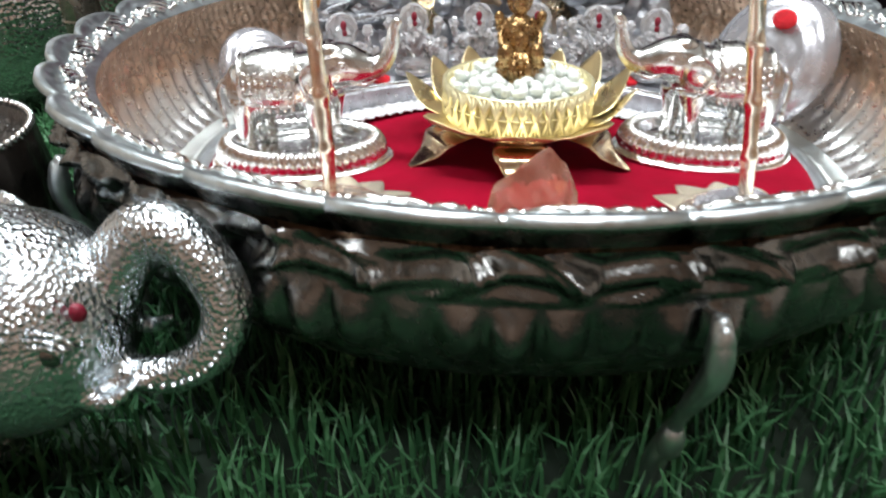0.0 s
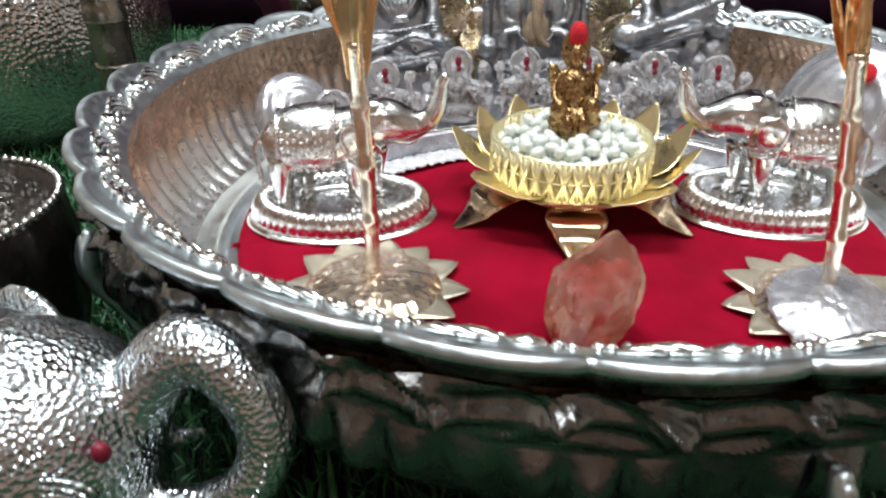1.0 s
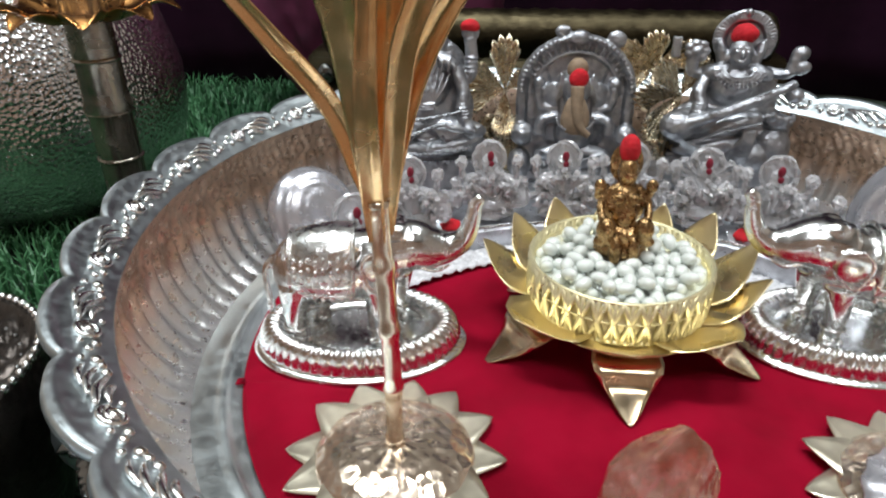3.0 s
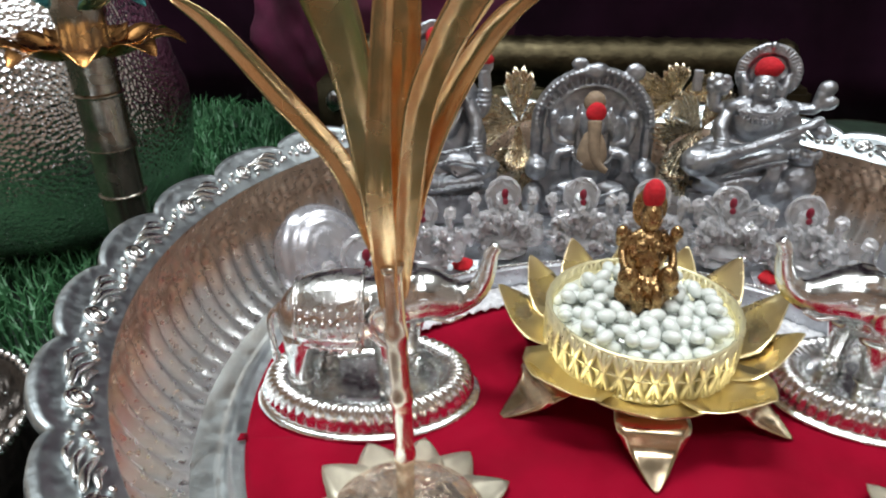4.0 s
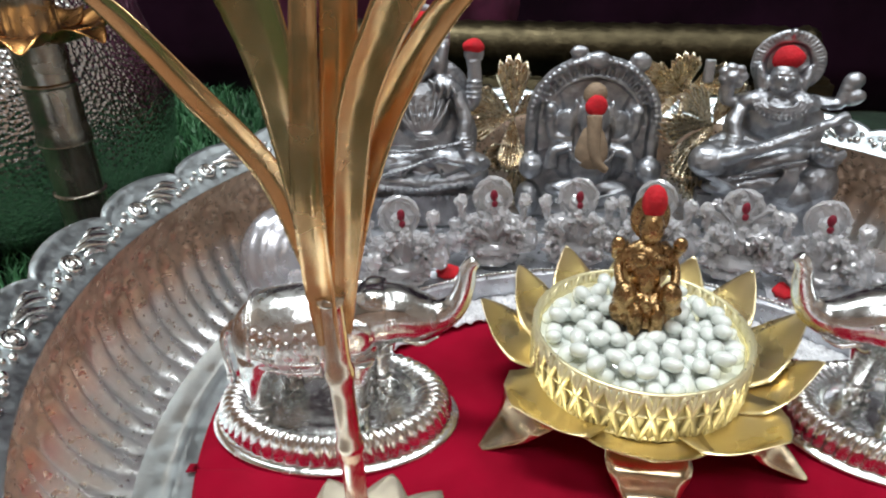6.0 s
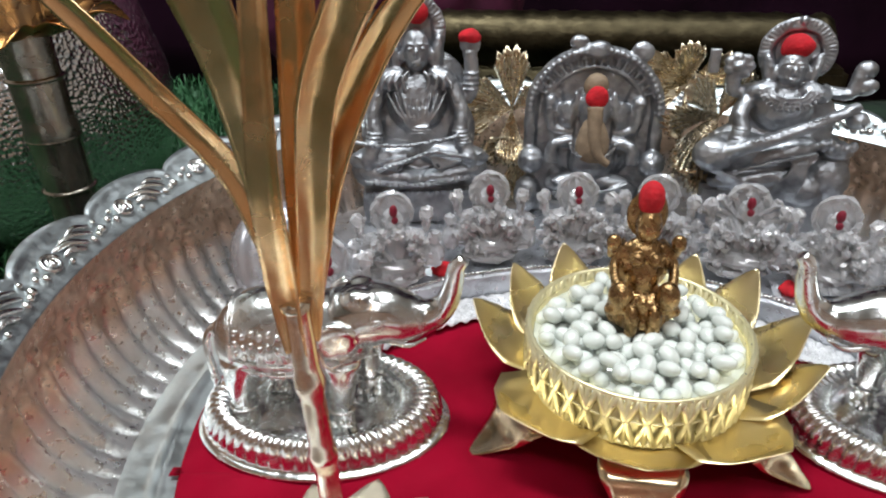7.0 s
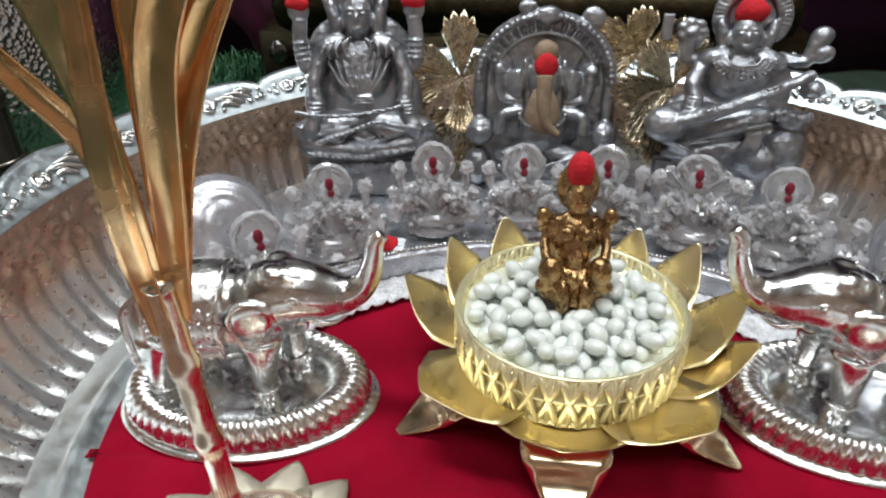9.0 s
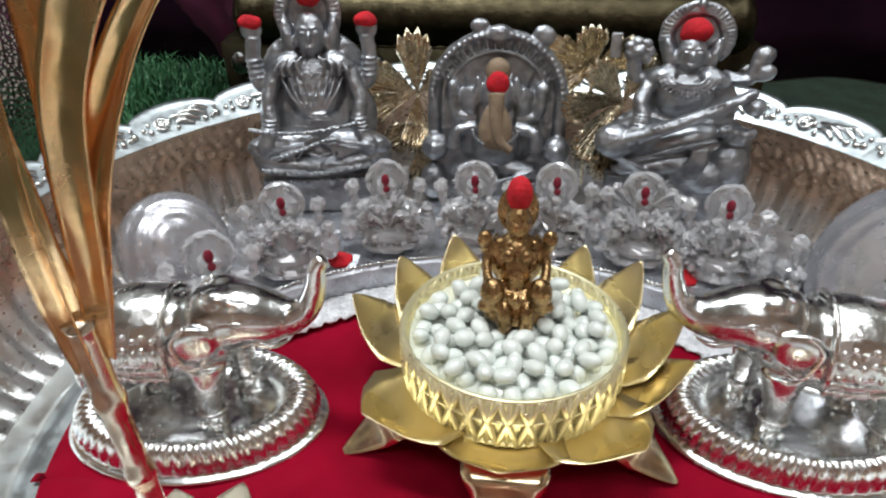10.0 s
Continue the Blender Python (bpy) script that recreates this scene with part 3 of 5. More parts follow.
# ---- small gold idol ----
def build_gold_idol():
    bm = bmesh.new()
    ell(bm, (0, 0.0, 0.003), (0.0125, 0.010, 0.005))
    for s in (-1, 1):
        ell(bm, (s * 0.006, -0.005, 0.009), (0.0085, 0.004, 0.0032), (0, s * 14, s * -18))
        ell(bm, (s * 0.004, -0.009, 0.004), (0.003, 0.003, 0.006))
        tube(bm, spline([(s * 0.006, 0.001, 0.0265), (s * 0.0105, -0.001, 0.021), (s * 0.010, -0.006, 0.0155)]), 0.0019, 8)
        tube(bm, spline([(s * 0.006, 0.003, 0.0265), (s * 0.0105, 0.003, 0.0225), (s * 0.0115, 0.000, 0.0265)]), 0.0021, 8)
        ell(bm, (s * 0.0115, -0.001, 0.0280), (0.0028, 0.0022, 0.0028))
        ell(bm, (s * 0.0085, -0.007, 0.0125), (0.0045, 0.004, 0.005))
        ell(bm, (s * 0.003, -0.004, 0.0235), (0.0025, 0.0022, 0.0025))
    ell(bm, (0, 0.001, 0.020), (0.0100, 0.0042, 0.0095))
    ell(bm, (0, -0.002, 0.008), (0.0120, 0.0065, 0.0060))
    for k in range(9):
        ell(bm, (-0.0095 + 0.0024 * k, -0.0075, 0.0105 + 0.0012 * math.sin(k)), (0.0014, 0.0014, 0.002), u=6, v=5)
    ell(bm, (0, -0.001, 0.0155), (0.0064, 0.0052, 0.0085))
    ell(bm, (0, 0, 0.0235), (0.0068, 0.0046, 0.0055))
    ell(bm, (0, -0.0012, 0.0340), (0.0046, 0.0046, 0.0058))
    ell(bm, (0, -0.0045, 0.0332), (0.0008, 0.0012, 0.0014))
    ell(bm, (0, 0.003, 0.036), (0.0075, 0.0022, 0.008))
    ell(bm, (0, -0.0002, 0.0422), (0.0046, 0.0042, 0.0056), slot=1)
    for i in range(14):
        a = math.pi * i / 13
        ell(bm, (0.0058 * math.cos(a), -0.0045 + 0.001 * math.sin(a), 0.0255 - 0.004 * math.sin(a)), (0.0009,) * 3, u=6, v=5)
        ell(bm, (0.010 * math.cos(a), -0.0085, 0.0068 + 0.001 * math.sin(3 * a)), (0.0012,) * 3, u=6, v=5)
    bm = melt_slot0(bm, 0.00042, 1)
    ob = obj("gold_idol", bm, [GOLD_ANTIQUE, KUMKUM])
    ob.matrix_world = pose(LX, LY + 0.007, 0.0385, -4, 0, 4) @ Matrix.Diagonal((1.0, 1.1, 1.18, 1))
    return tagged(ob, "small seated antique-gold idol with red paste, among pearls", "statue")


build_gold_idol()


# ---- silver elephant figurines ----
def build_elephant(x, y, mirror, label):
    fig = thing("elephant_figurine", x, y, 0.0016, label, "figurine", "pair of elephants", -4 if mirror else 6)
    rx, ry = 0.0475, 0.0315

    def add(name, bm, material, text):
        if mirror:
            for v in bm.verts:
                v.co.x *= -1
            bmesh.ops.reverse_faces(bm, faces=list(bm.faces))
        return part(name, bm, material, fig, text)

    def oval(a, r, z, k):
        q, rib = rx * r, abs(math.sin(a * 28)) ** 0.7
        return (q * (1 + 0.045 * rib), z * (1 + 0.10 * rib)) if 5 <= k <= 11 else (q, z)

    prof = [(1.02, 0.0), (1.045, 0.0008), (1.04, 0.0016), (1.0, 0.0022), (0.95, 0.0026), (0.945, 0.0045), (0.93, 0.0078), (0.90, 0.0106), (0.855, 0.0124), (0.80, 0.0132), (0.745, 0.0128), (0.69, 0.0112), (0.65, 0.0090), (0.63, 0.0080), (0.4, 0.0083), (0.005, 0.0085)]
    base = lathe(prof, 448, oval)
    for v in base.verts:
        v.co.y *= ry / rx
    add("base", base, SILVER, "ribbed oval base with a flat edge")
    bm = bmesh.new()
    for lx, ly in ((-0.027, -0.0085), (-0.019, 0.0095), (0.010, -0.0090), (0.017, 0.0090)):
        tube(bm, spline([(lx, ly, 0.0070), (lx, ly, 0.012), (lx, ly, 0.022), (lx + 0.001, ly * 0.85, 0.036)], 4), [0.0054, 0.0050, 0.0047, 0.0045, 0.0044, 0.0044, 0.0046, 0.0048, 0.0052, 0.0058, 0.0066, 0.0072, 0.0076], 14)
    ell(bm, (-0.007, 0, 0.0430), (0.0265, 0.0160, 0.0172), u=28, v=18)
    ell(bm, (-0.021, 0, 0.0400), (0.0155, 0.0148, 0.0170), u=24, v=16)
    ell(bm, (0.009, 0, 0.0445), (0.0150, 0.0145, 0.0150), u=24, v=16)
    trunk = spline([(0.012, 0, 0.0490), (0.024, 0, 0.0515), (0.034, 0, 0.0500), (0.0425, 0, 0.0505), (0.0485, 0, 0.0555), (0.0515, 0, 0.0640), (0.0525, 0, 0.0705), (0.0555, 0, 0.0740)])
    tube(bm, trunk, [lerp([0.0125, 0.0122, 0.0096, 0.0062, 0.0045, 0.0036, 0.0030, 0.0024], i / (len(trunk) - 1)) for i in range(len(trunk))], 18)
    ell(bm, (0.019, -0.004, 0.0595), (0.0065, 0.005, 0.0045))
    ell(bm, (0.019, 0.004, 0.0595), (0.0065, 0.005, 0.0045))
    tube(bm, spline([(-0.035, 0, 0.046), (-0.0395, -0.002, 0.040), (-0.0385, -0.004, 0.026)]), 0.0016, 8)
    ell(bm, (-0.0383, -0.004, 0.023), (0.0020, 0.0020, 0.0038))
    for s in (-1, 1):
        ell(bm, (0.0105, s * 0.0130, 0.0470), (0.0080, 0.0028, 0.0095), (s * -8, 12, s * -8), u=20, v=12)
    bm = fuse(bm, 0.0008, 4)
    for s in (-1, 1):
        tube(bm, spline([(0.0105, s * 0.0155, 0.0565), (0.0045, s * 0.0160, 0.0500), (0.0085, s * 0.0155, 0.0385), (0.0150, s * 0.0130, 0.0420)]), 0.0008, 6)
        tube(bm, spline([(0.029, s * 0.0075, 0.0450), (0.036, s * 0.0078, 0.0430), (0.042, s * 0.007, 0.0455)]), [0.0016 - 0.0001 * i for i in range(13)], 8)
        ell(bm, (0.0255, s * 0.0112, 0.0535), (0.0015, 0.0010, 0.0012), u=8, v=6)
        tube(bm, [(0.0255 + 0.0026 * math.cos(q), s * 0.0112, 0.0535 + 0.0021 * math.sin(q)) for q in (TAU * k / 12 for k in range(13))], 0.0004, 5)
    for lx, ly in ((-0.027, -0.0085), (-0.019, 0.0095), (0.010, -0.0090), (0.017, 0.0090)):
        for k in range(-1, 2):
            ell(bm, (lx + 0.003 * k, ly - 0.0046, 0.0100), (0.0014, 0.0012, 0.0017), u=8, v=6)
        tube(bm, [(lx + 0.0052 * math.cos(q), ly + 0.0052 * math.sin(q), 0.0155) for q in (TAU * k / 16 for k in range(17))], 0.0007, 6)
    add("elephant_body", bm, SILVER, "polished body with raised trunk")
    # embossed saddle cloth over the back, with border and studs
    bm = bmesh.new()
    rows = []
    for i in range(19):
        u = -0.0265 + 0.0275 * i / 18
        girth = math.sqrt(max(0.05, 1 - ((u + 0.007) / 0.030) ** 2))
        rows.append([bm.verts.new((u, (0.0160 * girth + 0.0012) * math.cos(q), 0.0430 + (0.0172 * girth + 0.0012) * math.sin(q))) for q in (math.radians(-26 + 232 * k / 30) for k in range(31))])
    for a, b in zip(rows, rows[1:]):
        for k in range(30):
            bm.faces.new((a[k], a[k + 1], b[k + 1], b[k]))
    def skin(u, q, up=0.0016):
        girth = math.sqrt(max(0.05, 1 - ((u + 0.007) / 0.030) ** 2))
        return (u, (0.0160 * girth + up) * math.cos(q), 0.0430 + (0.0172 * girth + up) * math.sin(q))
    for u in (-0.0265, 0.0010):
        tube(bm, [skin(u, math.radians(-26 + 232 * k / 26)) for k in range(27)], 0.0010, 7)
    for q in (-26, -10, 190, 206):
        tube(bm, [skin(-0.0265 + 0.0275 * k / 14, math.radians(q)) for k in range(15)], 0.0008, 7)
    for i in range(8):
        for q in (2, 16, 30, 150, 164, 178):
            ell(bm, skin(-0.0240 + 0.0032 * i, math.radians(q + 4 * (i % 2)), 0.0012), (0.0012, 0.0012, 0.0014), u=6, v=5)
    for i in range(7):
        for q in (-36, 216):
            ell(bm, skin(-0.0245 + 0.0039 * i, math.radians(q), 0.0006), (0.0014, 0.0014, 0.0022), u=8, v=6)
    add("saddle_cloth", bm, SILVER_BOWL, "embossed saddle cloth with raised border and studs")
    return fig


build_elephant(-0.078, 0.035, False, "polished silver elephant figurine with raised trunk on ribbed oval base")
build_elephant(0.144, 0.053, True, "polished silver elephant figurine with raised trunk facing its twin")


# ---- golden flower stands ----
def build_flower_stand(x, y, tilt, label):
    st = thing("flower_stand", x, y, 0.0020, label, "flower stand", "golden flower stands")
    r = random.Random(5)
    dome = lathe([(0.0005, 0.0105), (0.004, 0.0105), (0.010, 0.0102), (0.018, 0.0092), (0.0245, 0.0070), (0.0288, 0.0045), (0.0305, 0.0030), (0.026, 0.0018), (0.0005, 0.0018)], 72, lambda a, q, z, k: (q, z + (0.0002 * math.sin(a * 14 + k) if 1 < k < 5 else 0)))
    part("dome", dome, GOLD_DOME, st, "hammered rose-gold dome of the foot")
    for k in range(12):
        bm = blade([(0.018, 0, 0.0022), (0.029, 0, 0.0036), (0.0415, 0, 0.0026 + 0.0015 * r.random())], [0.0085, 0.0112, 0.0095, 0.0050, 0.0002], cup=0.0, crease=0.06, m=4, n=4)
        p = part("foot_petal", bm, GOLD_PALE, st, "pointed petal of the foot")
        p.matrix_local = pose(0, 0, 0.0004 * (k % 2), 0, r.uniform(-1.5, 1), 30 * k + r.uniform(-2, 2))
    bm = bmesh.new()
    zs = [0.0105 + 0.0965 * k / 40 for k in range(41)]
    tube(bm, [(0.0008 * math.sin(z * 40), 0, z) for z in zs], [0.0031 + (0.0006 if k % 10 in (0, 1) else 0) for k in range(41)], 12)
    part("stem", bm, GOLD_ROSE, st, "thin jointed rose-gold stem").matrix_local = pose(0, 0, 0, 0, tilt, 0)
    # long folded leaves, opening upwards: spine points and half widths
    squeeze, rise = (0.15, 0.45) if tilt else (1.0, 1.0)
    for spine, widths, fold, twist in (
        ([(-0.0005, 0.003, 0.098), (-0.007, 0.009, 0.112), (-0.016, 0.013, 0.132), (-0.030, 0.012, 0.150), (-0.045, 0.012, 0.167), (-0.057, 0.012, 0.1755)], [0.0020, 0.0032, 0.0036, 0.0034, 0.0026, 0.0008], 0.40, 0),
        ([(-0.001, 0.001, 0.096), (-0.004, 0.004, 0.116), (-0.007, 0.006, 0.140), (-0.009, 0.005, 0.160), (-0.014, 0.004, 0.180), (-0.020, 0.004, 0.198)], [0.0022, 0.0036, 0.0044, 0.0058, 0.0074, 0.0080], 0.2, 10),
        ([(0.0, 0.003, 0.096), (0.0, 0.009, 0.112), (0.001, 0.012, 0.138), (0.003, 0.012, 0.160), (0.004, 0.012, 0.178), (0.004, 0.012, 0.200)], [0.0024, 0.0036, 0.0042, 0.0040, 0.0036, 0.0034], 0.3, -6),
        ([(0.001, 0.002, 0.096), (0.0035, 0.004, 0.120), (0.007, 0.005, 0.148), (0.0135, 0.005, 0.165), (0.021, 0.005, 0.178), (0.030, 0.005, 0.192)], [0.0022, 0.0034, 0.0040, 0.0042, 0.0048, 0.0050], 0.3, -16),
        ([(0.0005, 0.004, 0.094), (0.0020, 0.007, 0.110), (0.008, 0.008, 0.136), (0.017, 0.008, 0.156), (0.0285, 0.007, 0.172), (0.040, 0.006, 0.180)], [0.0022, 0.0034, 0.0042, 0.0036, 0.0026, 0.0008], 0.45, 6),
        ([(-0.001, -0.001, 0.094), (-0.0015, -0.0015, 0.112), (-0.002, -0.001, 0.134), (-0.001, 0.001, 0.156), (0.001, 0.002, 0.178), (0.004, 0.003, 0.198)], [0.0026, 0.0036, 0.0036, 0.0030, 0.0026, 0.0024], 0.5, 6),
    ):
        bm = bmesh.new()
        S = spline([(px * squeeze, py, 0.094 + (pz - 0.094) * rise) for px, py, pz in spine], 8)
        front, back = [], []
        for i, p in enumerate(S):
            d = (S[min(i + 1, len(S) - 1)] - S[max(i - 1, 0)]).normalized()
            ax = d.cross(Vector((math.sin(math.radians(twist)), math.cos(math.radians(twist)), 0))).normalized()
            up = ax.cross(d).normalized()
            w = lerp(widths, i / (len(S) - 1)) * (0.5 if tilt else 1.0)
            front.append([])
            back.append([])
            for k in range(9):
                t = k / 4 - 1
                q = p + ax * (t * w) + up * (-fold * w * (abs(t) ** 1.4) + 0.00025 * noise.noise(Vector((p.z * 260, t * 3, twist))))
                front[-1].append(bm.verts.new(q))
                back[-1].append(bm.verts.new(q - up * 0.0005))
        for i in range(len(S) - 1):
            for k in range(8):
                bm.faces.new((front[i][k], front[i][k + 1], front[i + 1][k + 1], front[i + 1][k]))
                bm.faces.new((back[i][k], back[i + 1][k], back[i + 1][k + 1], back[i][k + 1]))
            bm.faces.new((front[i][0], front[i + 1][0], back[i + 1][0], back[i][0]))
            bm.faces.new((front[i][8], back[i][8], back[i + 1][8], front[i + 1][8]))
        p = part("leaf", bm, GOLD_LEAF, st, "long creased gold leaf")
        p.matrix_local = pose(0, 0, 0, 0, tilt, 0)
    return st


build_flower_stand(-0.050, -0.037, 0, "rose-gold flower stand with petalled foot and long gold leaves")
build_flower_stand(0.137, -0.038, -9, "rose-gold flower stand holding a silver shell dish at its foot")

# silver scallop dish lying on the second stand's foot
bm = lathe([(0.0005, 0.0062), (0.004, 0.0061), (0.008, 0.0064), (0.011, 0.0056), (0.015, 0.0056), (0.018, 0.0044), (0.022, 0.0042), (0.025, 0.0024), (0.0285, 0.0010), (0.0290, 0.0002), (0.024, 0.0004), (0.0005, 0.0008)], 120, lambda a, q, z, k: (q * (1 + 0.02 * math.cos(a * 16) + 0.05 * math.cos(a)), z + 0.0007 * math.sin(q * 700 + 2 * math.sin(a * 3)) * min(1, q / 0.01)))
dish = obj("shell_dish", bm, SHELL)
dish.matrix_world = pose(0.1330, -0.0500, 0.0105, 12, -5, 20) @ Matrix.Scale(0.86, 4)
tagged(dish, "small fluted silver dish resting on the golden foot", "dish")


# ---- rose quartz ----
bm = bmesh.new()
bmesh.ops.create_icosphere(bm, subdivisions=5, radius=1.0)
r = random.Random(12)
cuts = [Vector((r.uniform(-1, 1), r.uniform(-1, 1), r.uniform(-0.8, 1))).normalized() for _ in range(24)]
for v in bm.verts:
    n = v.co.normalized()
    d = 1.0
    for c in cuts:
        q = n.dot(c)
        if q > 0.05:
            d = min(d, 0.66 / q)
    v.co = n * d
    v.co += n * (0.03 * noise.noise(n * 3) + 0.03 * abs(noise.noise(n * 6)) + 0.012 * abs(noise.noise(n * 20)))
for v in bm.verts:
    v.co = Vector((v.co.x * 0.0245, v.co.y * 0.0215, v.co.z * 0.0330))
rock = obj("quartz_crystal", bm, ROSE, False)
rock.matrix_world = pose(0.038, -0.061, 0.0200, -8, 20, 10)
tagged(rock, "rough faceted rose quartz crystal standing on red velvet", "crystal")


# ---- crystal idols ----
def build_crystal_idol(seed):
    r = random.Random(seed)
    bm = bmesh.new()
    ell(bm, (0, 0, 0.003), (0.0125, 0.0085, 0.0035), u=14, v=8)
    ell(bm, (0, -0.002, 0.008), (0.0115, 0.006, 0.0042), u=14, v=8)
    ell(bm, (0, 0, 0.0165), (0.0062, 0.0045, 0.0085), u=12, v=10)
    ell(bm, (0, -0.0005, 0.0285), (0.0042, 0.004, 0.005), u=12, v=10)
    lathe_pts = [(0.0075 * math.cos(TAU * i / 22), 0.0025, 0.0300 + 0.0085 * math.sin(TAU * i / 22)) for i in range(23)]
    tube(bm, lathe_pts, 0.0013, 6)
    ell(bm, (0, 0.0025, 0.030), (0.0072, 0.0010, 0.0080), u=14, v=8)
    for s in (-1, 1):
        tube(bm, spline([(s * 0.005, 0, 0.0225), (s * 0.0115, -0.001, 0.018), (s * 0.0105, -0.005, 0.0115)], 4), 0.0020, 7)
        tube(bm, spline([(s * 0.005, 0.001, 0.0225), (s * 0.0125, 0.001, 0.021), (s * 0.0135, 0, 0.0275)], 4), 0.0017, 7)
        ell(bm, (s * 0.0138, -0.0005, 0.0295), (0.0030, 0.0022, 0.0032), u=10, v=7)
        if seed % 3 != 0:
            ell(bm, (s * 0.0165, 0, 0.0105), (0.0042, 0.0035, 0.0060), u=10, v=8)
            ell(bm, (s * 0.0165, 0, 0.0185), (0.0030, 0.0028, 0.0034), u=10, v=7)
    for i in range(80):
        a = r.uniform(0, TAU)
        q = r.uniform(0.5, 1.0)
        ell(bm, (0.0145 * q * math.cos(a), -0.0058 + r.uniform(-0.002, 0.002), 0.0150 + 0.0125 * q * math.sin(a)), (r.uniform(0.0008, 0.0020),) * 3, u=6, v=5)
    if seed == 6:
        for k in range(9):
            a = math.radians(20 + 17.5 * k)
            tube(bm, [(0.006 * math.cos(a), 0.002, 0.022 + 0.004 * math.sin(a)), (0.0185 * math.cos(a), 0.002, 0.022 + 0.0125 * math.sin(a))], 0.0011, 6)
            ell(bm, (0.0185 * math.cos(a), 0.002, 0.022 + 0.0125 * math.sin(a)), (0.0018,) * 3, u=6, v=5)
    for i in range(46):
        a = r.uniform(-0.3, math.pi + 0.3)
        q0, q1 = r.uniform(0.004, 0.010), r.uniform(0.012, 0.0175)
        z0 = 0.0135 + r.uniform(-0.006, 0.002)
        tube(bm, [(q0 * math.cos(a), -0.003 + r.uniform(-0.003, 0.003), z0 + 0.7 * q0 * math.sin(a)), (q1 * math.cos(a + r.uniform(-0.2, 0.2)), -0.002 + r.uniform(-0.003, 0.003), z0 + 0.75 * q1 * math.sin(a))], [r.uniform(0.0010, 0.0016), 0.0004], 5)
    for v in bm.verts:
        v.co += Vector((r.uniform(-1, 1), r.uniform(-1, 1), r.uniform(-1, 1))) * 0.0005
    ell(bm, (0, -0.0040, 0.0335), (0.0017, 0.0012, 0.0026), slot=1, u=8, v=6)
    ell(bm, (0.0003, -0.0045, 0.0298), (0.0014, 0.0010, 0.0016), slot=1, u=8, v=6)
    return obj("crystal_idol", bm, [CRYSTAL, KUMKUM_DARK], False)


for seed, (x, y, z0) in enumerate(((-0.089, 0.086, 0.0), (-0.065, 0.114, 0.016), (-0.023, 0.141, 0.016), (0.019, 0.144, 0.016), (0.057, 0.146, 0.016), (0.131, 0.131, 0.016), (0.096, 0.140, 0.016), (0.178, 0.118, 0.0))):
    ob = build_crystal_idol(seed)
    ob.matrix_world = pose(x, y, z0 + 0.0004, -3, 0, (30, 20, 8, 2, -3, -14, -8, -30)[seed]) @ Matrix.Scale(1.16 if z0 else 1.3, 4)
    tagged(ob, "small clear crystal idol marked with dark red paste", "statue", "row of crystal idols")


# ---- the three large silver plaques ----
def arch_plaque(bm, w, h, d):
    """A round-headed back slab."""
    pts = [(-w, 0), (w, 0)] + [(w * math.cos(math.pi * i / 24), h - w * 1.05 + w * 1.05 * math.sin(math.pi * i / 24)) for i in range(25)]
    front = [bm.verts.new((x, -d / 2, z)) for x, z in pts]
    back = [bm.verts.new((x, d / 2, z)) for x, z in pts]
    bm.faces.new(front)
    bm.faces.new(back[::-1])
    for i in range(len(pts)):
        j = (i + 1) % len(pts)
        bm.faces.new((front[j], front[i], back[i], back[j]))
    return bm


def beads(bm, pts, r, slot=0):
    for p in pts:
        ell(bm, p, (r, r, r), u=7, v=5, slot=slot)


